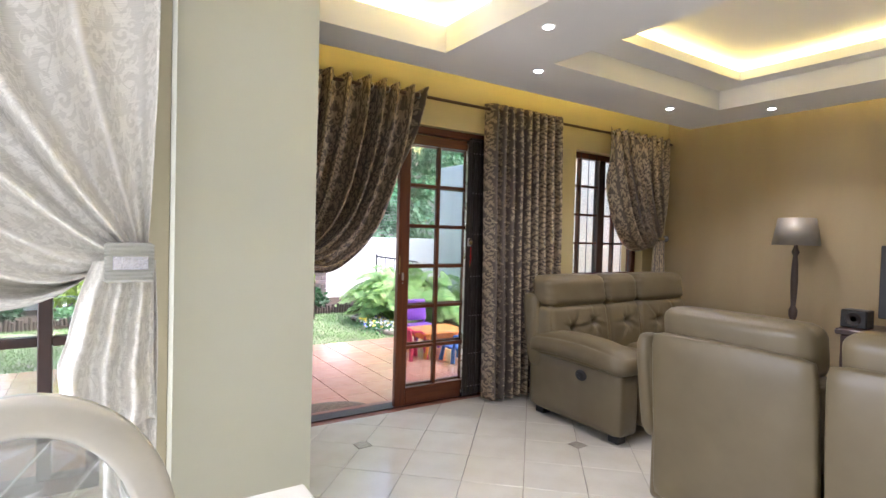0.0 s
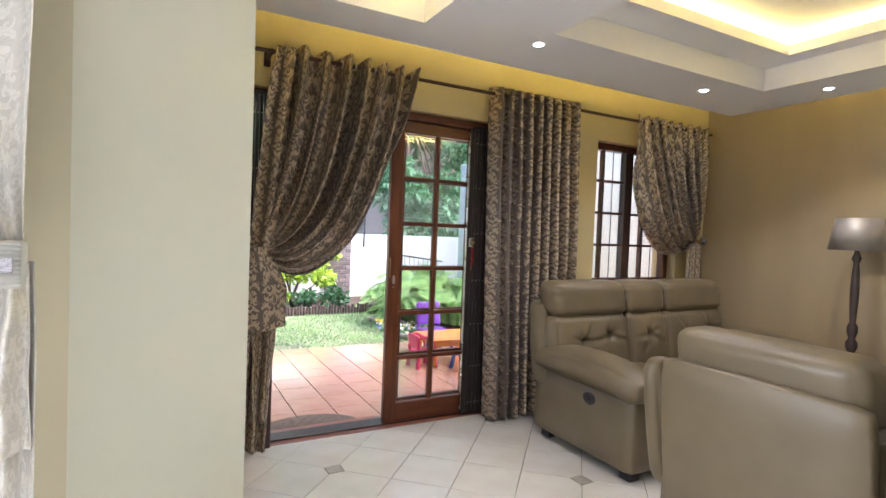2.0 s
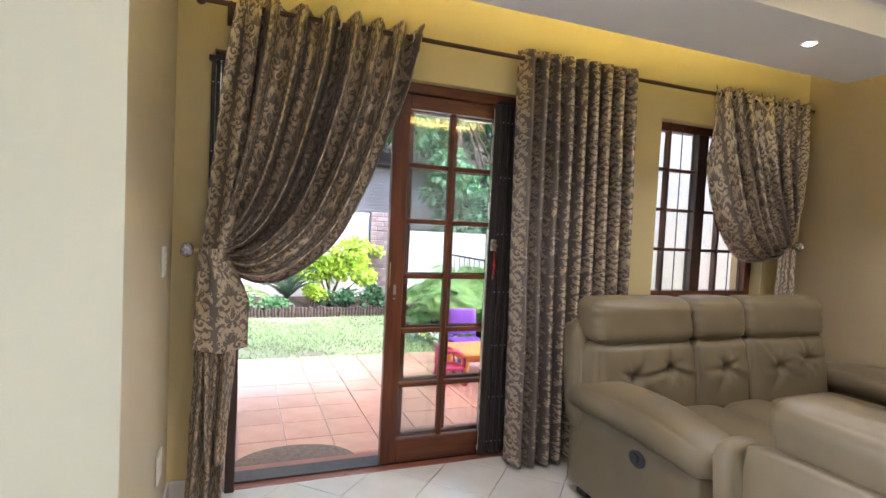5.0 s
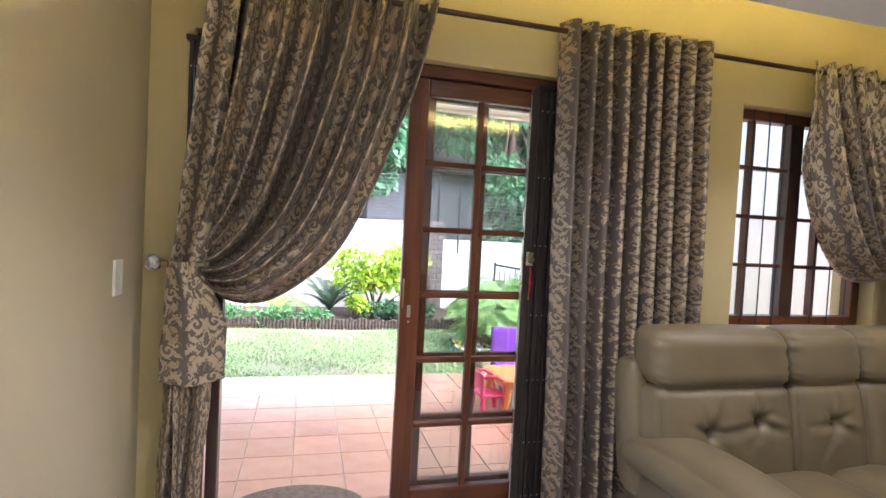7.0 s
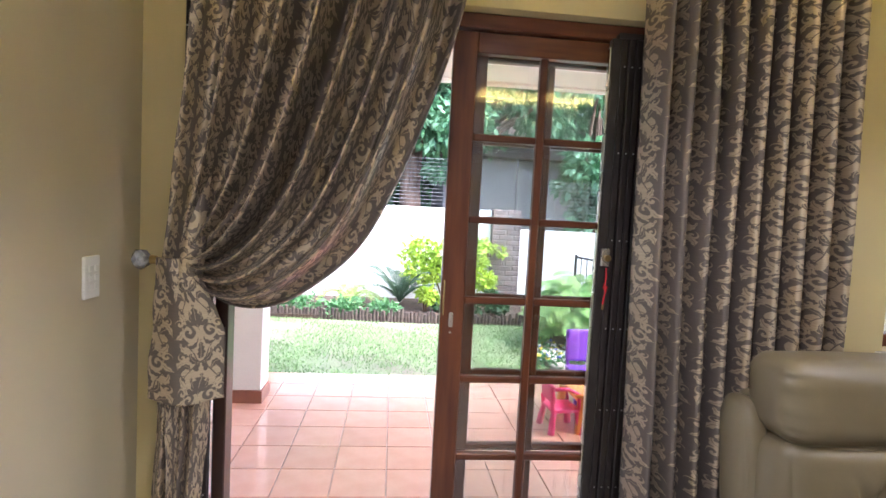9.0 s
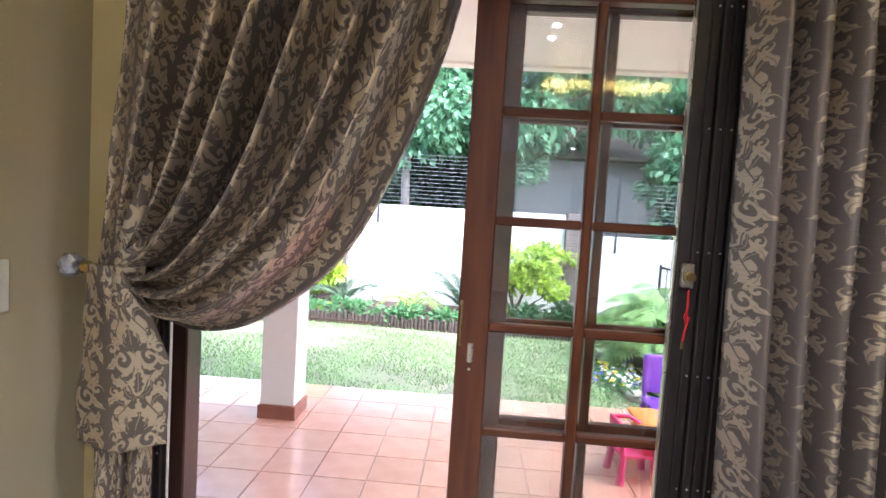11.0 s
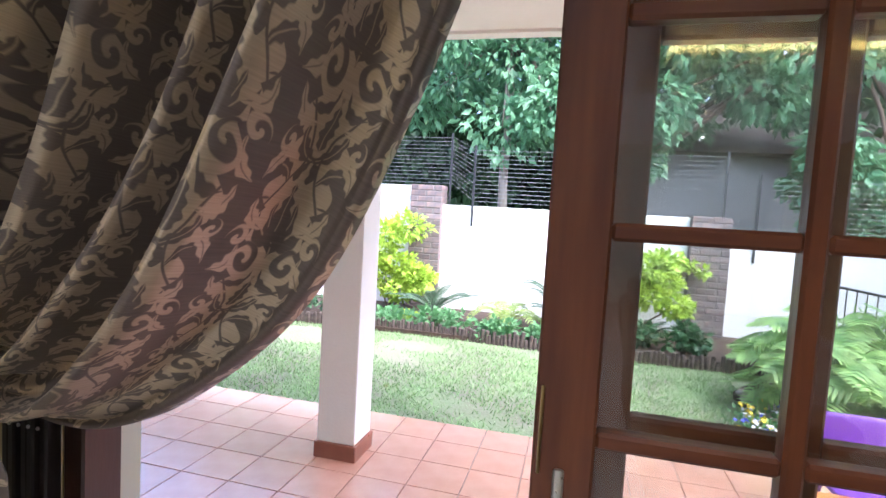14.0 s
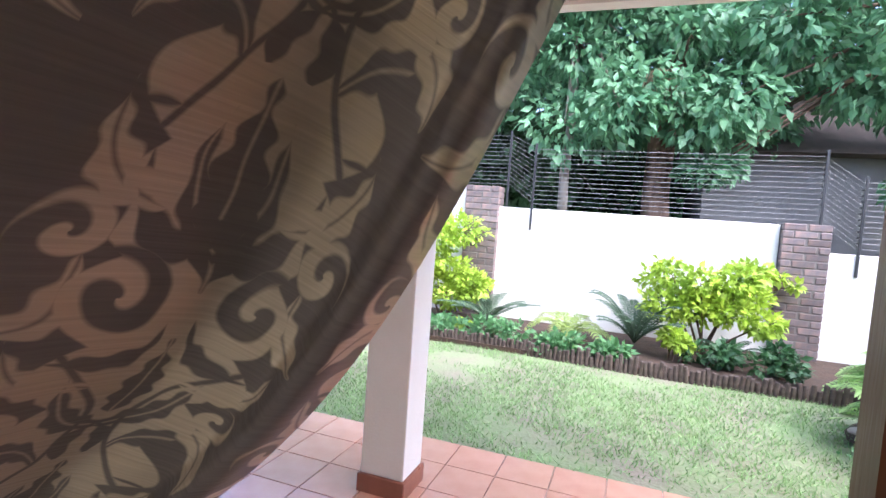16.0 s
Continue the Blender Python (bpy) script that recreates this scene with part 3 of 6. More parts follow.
f = empty("door_frame", 0, 0, 0)
part("head", box(D0, D1, 3.40, 3.56, 2.035, DH - 0.002, 0.004), M_WOOD_H, f)
part("jamb", box(1.830, 1.874, 3.340, 3.420, 0.0, 2.035, 0.004), M_DARKWOOD, f)
part("jamb", box(D1 - 0.05, D1 - 0.001, 3.41, 3.56, 0.0, 2.035, 0.004), M_WOOD, f)
part("track", box(1.87, D1 - 0.05, 3.425, 3.545, 0.0, 0.010, 0.002), M_DARKWOOD, f, "dark sliding track")
part("reveal", box(D0 + 0.0005, D0 + 0.006, 3.42, OUT_Y - 0.002, 0.0, DH - 0.002), M_CREAM, f, "cream plaster reveal outside the door")
tagged(f, "dark red timber frame of the sliding doors", "door frame", kind="structure")


def folding_gate(name, x0, x1, y, slats, lock):
    """A trellis gate pushed together: upright channels with rows of rivets."""
    g = empty(name, 0, 0, 0)
    w = (x1 - x0) / slats
    for i in range(slats):
        a = x0 + w * i
        part("channel", box(a + 0.002, a + w - 0.003, y - 0.014 - 0.006 * (i % 2), y + 0.016, 0.03, 2.03, 0.003), M_GATE, g)
    for z in (0.10, 0.36, 0.66, 0.97, 1.30, 1.62, 1.93):
        for i in range(slats):
            part("rivet", lathe([(0.0035, 0), (0.003, 0.002), (0.001, 0.003)], 8), M_STEEL, g).matrix_local = pose(x0 + w * (i + 0.5), y - 0.021, z, 90)
    part("top_track", box(x0 - 0.01, x1 + 0.01, y - 0.02, y + 0.02, 2.03, 2.05, 0.002), M_GATE, g)
    if lock:
        part("lock_stile", box(x0 - 0.034, x0, y - 0.016, y + 0.016, 0.02, 2.03, 0.003), M_GATE, g)
        part("edge_strip", box(x0 - 0.040, x0 - 0.0345, y - 0.010, y + 0.010, 0.05, 2.0, 0.001), M_STEEL, g, "scratched bare metal edge")
        part("lock_body", box(x0 - 0.026, x0 + 0.006, y - 0.036, y - 0.0165, 1.205, 1.27, 0.003), M_STEEL, g, "steel gate lock")
        part("lock_cylinder", lathe([(0.013, 0), (0.013, 0.012), (0.010, 0.016)], 16), M_BRASS, g, "brass lock cylinder").matrix_local = pose(x0 - 0.008, y - 0.036, 1.235, 90)
    return tagged(g, "dark folding security gate pushed together beside the door", "security gate", group="folding gates")


folding_gate("security_gate", 3.215, 3.385, 3.385, 6, True)
folding_gate("security_gate", 1.722, 1.826, 3.330, 5, False)
k = tube([(3.205, 3.343, 1.20), (3.207, 3.342, 1.165), (3.204, 3.341, 1.14), (3.210, 3.342, 1.12), (3.204, 3.343, 1.09), (3.201, 3.343, 1.065)], 0.003)
tube([(3.206, 3.342, 1.15), (3.199, 3.34, 1.13), (3.208, 3.341, 1.11), (3.214, 3.343, 1.13)], 0.0028, bm=k)
tag = empty("key_ribbon", 3.203, 3.343, 1.20)
part("ribbon", k, M_RED, tag).matrix_parent_inverse = tag.matrix_world.inverted()
part("key", box(3.197, 3.205, 3.341, 3.344, 1.045, 1.065, 0.001), M_BRASS, tag).matrix_parent_inverse = tag.matrix_world.inverted()
tagged(tag, "red ribbon with a key hanging from the gate lock", "key ribbon")

w1 = empty("window_1", 0, 0, 0)
wy0, wy1 = 3.43, 3.50
part("window_frame", box(W0, W1, wy0, wy1, WH - 0.055, WH - 0.002, 0.004), M_WOOD_H, w1)
part("window_frame", box(W0, W0 + 0.03, wy0, wy1, WS, WH - 0.055, 0.004), M_WOOD, w1)
part("window_frame", box(W1 - 0.06, W1, wy0, wy1, WS, WH - 0.055, 0.004), M_WOOD, w1)
part("window_frame", box(W0 + 0.03, W1 - 0.06, wy0, wy1, WS, WS + 0.05, 0.004), M_WOOD_H, w1)
part("mullion", box(4.755, 4.845, wy0 - 0.004, wy1 - 0.01, WS + 0.05, WH - 0.055, 0.004), M_DARKWOOD, w1)
for a, c in ((W0 + 0.03, 4.755), (4.845, W1 - 0.06)):
    for i in range(1, 4):
        z = WS + 0.05 + (WH - WS - 0.105) * i / 4 + 0.012
        part("glazing_bar", box(a, c, wy0 + 0.008, wy1 - 0.015, z - 0.010, z + 0.010, 0.003), M_WOOD_H, w1)
    mx = a + (c - a) * 0.36
    part("glazing_bar", box(mx - 0.010, mx + 0.010, wy0 + 0.006, wy1 - 0.018, WS + 0.05, WH - 0.055, 0.003), M_WOOD, w1)
    for i in range(4):
        z0 = WS + 0.05 + (WH - WS - 0.105) * i / 4
        p = part("pane", box(a, c, 3.468, 3.472, z0, z0 + (WH - WS - 0.105) / 4 - 0.001), M_GLASS, w1)
        p.visible_shadow = False
    for q in (0.22, 0.50, 0.78):
        part("burglar_bar", tube([(a + (c - a) * q + 0.03, 3.42, WS + 0.002), (a + (c - a) * q + 0.03, 3.42, WH - 0.002)], 0.0035), M_POST, w1)
part("window_sill", box(W0 - 0.03, W1 + 0.03, WALL_Y - 0.04, 3.44, WS - 0.03, WS - 0.001, 0.006), M_TILE, w1)
tagged(w1, "dark brown wooden window with small panes and slim burglar bars", "window", kind="structure")

w2 = empty("window_2", 0, 0, 0)
for a, c, e, g in ((DW0, DW1, DT - 0.05, DT - 0.002), (DW0, DW1, DS + 0.002, DS + 0.06)):
    part("window_frame", box(a, c, 2.50, 2.58, e, g, 0.004), M_DARKWOOD, w2)
for x in (DW0, -1.8, -1.2, -0.6, 0.0, 0.60, DW1 - 0.045):
    part("window_frame", box(x, x + 0.045, 2.51, 2.57, DS + 0.06, DT - 0.05, 0.004), M_DARKWOOD, w2)
for z in (0.84, 1.35):
    for a, c in ((DW0 + 0.045, -1.8), (-1.755, -1.2), (-1.155, -0.6), (-0.555, 0.0), (0.045, 0.60), (0.645, DW1 - 0.045)):
        part("glazing_bar", box(a, c, 2.515, 2.565, z - 0.018, z + 0.018, 0.004), M_DARKWOOD, w2)
for a, c in ((DW0 + 0.045, -1.8), (-1.755, -1.2), (-1.155, -0.6), (-0.555, 0.0), (0.045, 0.60), (0.645, DW1 - 0.045)):
    p = part("pane", box(a, c, 2.538, 2.542, DS + 0.06, DT - 0.05), M_GLASS, w2)
    p.visible_shadow = False
tagged(w2, "dark timber dining room window with tall panes", "window", kind="structure")


# ---- curtains ----
def spline(pts, t):
    """A smooth curve through points, t from 0 to 1."""
    n = len(pts) - 1
    s = min(max(t, 0.0), 1.0) * n
    i = min(int(s), n - 1)
    f = s - i
    a, b, c, d = (pts[max(i - 1, 0)], pts[i], pts[i + 1], pts[min(i + 2, n)])
    return [0.5 * (2 * q + (r - p) * f + (2 * p - 5 * q + 4 * r - s2) * f * f + (3 * q - p - 3 * r + s2) * f ** 3) for p, q, r, s2 in zip(a, b, c, d)]


def cloth(name, point, cloth_w, cloth_h, nu, nv, mat, parent, thick=0.003, label=""):
    """A sheet of cloth from point(u, v), with its own metres as UV."""
    me = bpy.data.meshes.new(name)
    vs = [point(i / nu, j / nv) for j in range(nv + 1) for i in range(nu + 1)]
    fs = [(j * (nu + 1) + i, (j + 1) * (nu + 1) + i, (j + 1) * (nu + 1) + i + 1, j * (nu + 1) + i + 1) for j in range(nv) for i in range(nu)]
    me.from_pydata(vs, [], fs)
    row = int(nv * 0.35) * (nu + 1)
    run = [0.0]
    for i in range(nu):
        run.append(run[-1] + math.dist(vs[row + i], vs[row + i + 1]))
    uv = me.uv_layers.new(name="UVMap")
    for loop in me.loops:
        j, i = divmod(loop.vertex_index, nu + 1)
        uv.data[loop.index].uv = (run[i] / run[-1] * cloth_w, (1 - j / nv) * cloth_h)
    me.polygons.foreach_set("use_smooth", [True] * len(me.polygons))
    me.materials.append(mat)
    ob = new(name, me)
    ob.parent = parent
    if thick:
        s = ob.modifiers.new("thickness", "SOLIDIFY")
        s.thickness, s.offset = thick, 0.0
    if label:
        tagged(ob, label)
    return ob


ROD_Y, ROD_Z = 3.215, 2.250


def wobble(a, b, s=1.0):
    return noise.noise(Vector((a, b, s * 7.3)))


def tied_curtain(name, hang0, hang1, edge, inner, waves, label, mat=M_CURTAIN, rod_y=ROD_Y, wide=1.7, seed=1.0, depth=0.06, lead=0.06, curl=0.085, crisp=1.35):
    """A curtain swept to one side: threads run from the rod to the hold-back; edge is the free edge, inner the fixed one."""
    c = empty(name, (hang0 + hang1) / 2, rod_y, 0.0)

    def point(u, v):
        a, b = spline(inner, v), spline(edge, v)
        # threads gather towards the hold-back in uneven bunches
        k = u + 0.03 * math.sin(9 * u + 4 * v + seed) * v * (1 - u) * u * 4
        x, z = a[0] + (b[0] - a[0]) * k, a[1] + (b[1] - a[1]) * k
        ph = math.tau * waves * u * (0.86 + 0.14 * u) + 0.8 * math.sin(2.3 * u + seed) + 0.5 * v + 0.25 * math.sin(6 * v + 9 * u)
        amp = depth * (0.75 + 0.5 * math.sin(math.pi * min(1.0, 1.25 * v))) * (1 - v ** 6 * 0.8) * (0.8 + 0.3 * math.sin(13 * u + seed))
        # narrow ridges towards the room with deep hollows between; even waves at the rod
        ridge = (0.5 + 0.5 * math.cos(ph + 0.5 * math.sin(ph))) ** crisp
        even = 0.5 + 0.5 * math.cos(ph)
        k2 = min(1.0, v / 0.3)
        y = rod_y + amp * 0.45 - amp * (even + (ridge - even) * k2)
        sag = max(0.0, v - 0.45) / 0.55
        y -= 0.034 * sag * abs(math.sin(math.pi * waves * 1.5 * u + 1.7 * v + seed)) ** 1.6 * min(1, 5 * (1 - v) + 0.1)
        y -= lead * math.sin(math.pi * min(1, v * 1.02)) * (0.25 + 0.75 * u)
        # the free edge turns back to the wall
        back = max(0.0, (u - 0.89) / 0.11) ** 2
        edge_y = rod_y + curl * min(1, v * 4) * (1 - v ** 6)
        y = y + (edge_y - y) * back * min(1, v * 5)
        y = min(y, rod_y + 0.085)
        y += 0.010 * wobble(5 * u + seed, 4 * v) + 0.004 * wobble(17 * u, 9 * v, 2) * sag
        if v < 0.05:
            z += 0.012 * math.cos(ph) * (1 - v / 0.05)
        return (x - c.location.x, y - c.location.y, z)

    cloth("drape", point, wide, 1.5, 150, 110, mat, c)
    return tagged(c, label, "curtain"), point


edge_a = [(2.665, 2.29), (2.600, 1.95), (2.515, 1.68), (2.43, 1.46), (2.325, 1.255), (2.20, 1.125), (2.04, 1.030), (1.885, 1.046), (1.772, 1.172)]
inner_a = [(1.865, 2.29), (1.855, 2.12), (1.84, 1.95), (1.825, 1.8), (1.81, 1.66), (1.797, 1.53), (1.787, 1.42), (1.778, 1.31), (1.772, 1.205)]
ca, pa = tied_curtain("tied_curtain", 1.81, 2.66, edge_a, inner_a, 7, "taupe damask curtain swept aside and tied at the sliding door", seed=1.3, depth=0.17, crisp=1.7, wide=2.2)


def tail(c, x_at, z0, z1, y, waves, amp, w, h, mat=M_CURTAIN, name="tail", seed=0.0):
    def point(u, v):
        l, r = x_at(v)
        x = l + (r - l) * u + 0.008 * wobble(3 * u + seed, 5 * v)
        yy = y + amp * math.sin(math.tau * waves * u + seed + 0.9 * v) * min(1, 0.35 + 2 * v) + 0.008 * wobble(4 * u, 4 * v + seed, 3)
        z = z0 + (z1 - z0) * v + 0.012 * math.sin(5 * u + seed) * v
        return (x - c.location.x, yy - c.location.y, z)
    return cloth(name, point, w, h, 48, 60, mat, c)


# the fixed edge hangs straight behind the knob
tail(ca, lambda v: (1.83 - 0.13 * v ** 0.8, 1.93 - 0.10 * v), 2.285, 1.10, 3.195, 0.8, 0.022, 0.17, 1.2, name="fixed_edge", seed=0.6)
tail(ca, lambda v: (1.700 - 0.012 * v, 1.81 + 0.10 * min(1, v * 2.0)), 1.185, 0.735, 3.180, 0.7, 0.014, 0.22, 0.45, seed=2.4)
tail(ca, lambda v: (1.70 - 0.03 * v, 1.87 - 0.05 * v), 1.14, 0.045, 3.222, 2.6, 0.020, 0.6, 1.1, seed=1.1)
tail(ca, lambda v: (1.73 + 0.02 * v, 1.865 - 0.04 * v), 0.80, 0.20, 3.205, 1.4, 0.018, 0.5, 0.6, seed=4.1)


def straight_curtain(name, x0, x1, waves, label):
    c = empty(name, (x0 + x1) / 2, ROD_Y, 0.0)

    def point(u, v):
        x = x0 + (x1 - x0) * u + (0.045 - 0.02 * u) * v + 0.010 * wobble(6 * u, 3 * v)
        ph = math.tau * waves * u + 0.7 * math.sin(3 * u) + 0.35 * math.sin(2.2 * v + 5 * u)
        y = ROD_Y - 0.01 + (0.062 + 0.012 * v) * math.cos(ph + 0.35 * math.sin(ph)) + 0.012 * wobble(5 * u, 3 * v, 4)
        z = 2.292 + (0.030 - 2.292) * v + (0.010 * math.cos(ph) if v < 0.03 else 0)
        return (x - c.location.x, y - c.location.y, z)
    cloth("drape", point, waves * 0.15 * 1.05, 2.26, 240, 70, M_CURTAIN, c)
    return tagged(c, label, "curtain")


cb = straight_curtain("straight_curtain", 3.245, 4.0, 9, "taupe and silver damask curtain hanging straight in deep folds")
edge_c = [(4.625, 2.29), (4.655, 2.02), (4.71, 1.76), (4.79, 1.51), (4.90, 1.32), (5.02, 1.215), (5.14, 1.185), (5.26, 1.225), (5.365, 1.30)]
inner_c = [(5.50, 2.29), (5.50, 2.15), (5.495, 2.0), (5.49, 1.86), (5.48, 1.73), (5.47, 1.6), (5.455, 1.5), (5.44, 1.4), (5.42, 1.32)]
cc, pc = tied_curtain("tied_curtain", 4.62, 5.5, edge_c, inner_c, 8, "taupe and silver damask curtain tied back beside the window", seed=4.4, depth=0.08)
tail(cc, lambda v: (5.34 - 0.08 * v, 5.485 + 0.005 * v), 1.30, 0.05, 3.21, 2.5, 0.022, 0.7, 1.2, seed=2.0)

rod = empty("curtain_rod", 3.6, ROD_Y, ROD_Z)
part("pole", tube([(-1.915, 0, 0), (1.96, 0, 0)], 0.0115, sides=12), M_ROD, rod)
part("finial", lathe([(0.012, 0), (0.019, 0.006), (0.024, 0.016), (0.024, 0.024), (0.017, 0.036), (0.004, 0.042)], 16), M_ROD, rod).matrix_local = pose(-1.90, 0, 0, 0, -90, 0)
for x in (-1.80, 0.2, 1.90):
    part("bracket", box(x - 0.008, x + 0.008, -0.01, WALL_Y - ROD_Y, -0.018, 0.012, 0.003), M_ROD, rod)
    part("bracket_plate", box(x - 0.018, x + 0.018, WALL_Y - ROD_Y - 0.008, WALL_Y - ROD_Y, -0.05, 0.04, 0.003), M_ROD, rod)
tagged(rod, "dark bronze curtain rod with a ball finial", "curtain rod")


def grommets(c, xs):
    for x in xs:
        b = bmesh.new()
        pts = [(0, 0.021 * math.cos(a * math.tau / 16), 0.021 * math.sin(a * math.tau / 16)) for a in range(17)]
        tube(pts, 0.0045, bm=b, sides=6)
        part("grommet", b, M_STEEL, c).matrix_local = pose(x - c.location.x, 0, ROD_Z, 0, 0, 12)


grommets(ca, [1.86, 1.99, 2.08, 2.19, 2.27, 2.39, 2.46, 2.58, 2.625])
grommets(cb, [3.27, 3.31, 3.36, 3.40, 3.45, 3.54, 3.62, 3.71, 3.80, 3.88, 3.96])
grommets(cc, [4.66, 4.74, 4.83, 4.95, 5.05, 5.17, 5.28, 5.42])


def holdback(name, x, z, way):
    h = empty(name, x, 3.20, z)
    b = bmesh.new()
    bmesh.ops.create_icosphere(b, subdivisions=2, radius=0.034)
    rng = random.Random(5)
    for v in b.verts:
        v.co *= rng.uniform(0.90, 1.06)
        v.co.x *= 0.85
    part("crystal_knob", b, M_CRYSTAL, h, "cut crystal knob")
    part("stem", tube([(way * 0.028, 0, 0), (way * 0.045, 0, 0), (way * 0.05, 0, 0), (way * 0.115, 0.0, 0)], 0.009, radii=[0.014, 0.014, 0.009, 0.006], sides=12), M_BRASS, h, "brass stem")
    part("wall_hook", tube([(way * 0.085, 0.012, 0), (way * 0.10, 0.08, 0.01), (way * 0.10, 0.15, 0.01)], 0.006), M_BRASS, h)
    return tagged(h, "crystal knob holdback on a brass stem gathering the curtain", "curtain holdback")


holdback("curtain_holdback", 1.652, 1.176, 1)
holdback("curtain_holdback", 5.50, 1.31, -1)

# dining room curtain
edge_d = [(-0.75, 2.45), (-0.70, 2.0), (-0.55, 1.62), (-0.30, 1.30), (0.0, 1.10), (0.30, 1.02), (0.52, 1.00), (0.68, 1.05), (0.785, 1.145)]
inner_d = [(0.965, 2.45), (0.965, 2.3), (0.962, 2.1), (0.96, 1.95), (0.957, 1.8), (0.95, 1.6), (0.945, 1.45), (0.94, 1.32), (0.935, 1.20)]
cd, pd = tied_curtain("tied_curtain", -0.3, 0.96, edge_d, inner_d, 7, "silver white damask curtain gathered by a jewelled band", mat=M_SILVER_CURTAIN, rod_y=2.18, wide=2.6, seed=3.1, depth=0.13, lead=0.05)
tail(cd, lambda v: (0.775 - 0.09 * min(1, 1.6 * v), 0.955 + 0.005 * v), 1.17, 0.62, 2.12, 3.2, 0.028, 0.8, 0.6, M_SILVER_CURTAIN, seed=0.7)
tail(cd, lambda v: (0.81 + 0.01 * v, 0.965 + 0.005 * v), 1.17, 0.03, 2.165, 2.2, 0.022, 0.8, 1.15, M_SILVER_CURTAIN, seed=2.7)
band = empty("curtain_band", 0.87, 2.10, 1.165)
part("band", box(-0.062, 0.078, -0.042, 0.06, -0.066, 0.066, 0.012, segments=3), M_BAND, band)
for i in range(10):
    part("rib", box(-0.064, 0.080, -0.046, -0.0425, -0.060 + 0.0126 * i, -0.0525 + 0.0126 * i, 0.0015), M_BAND, band)
part("crystal_panel", box(-0.040, 0.062, -0.0505, -0.0465, -0.022, 0.022, 0.002), M_SPARKLE, band, "panel of glittering clear crystals")
tagged(band, "ribbed silver curtain band with a panel of crystals", "curtain band")


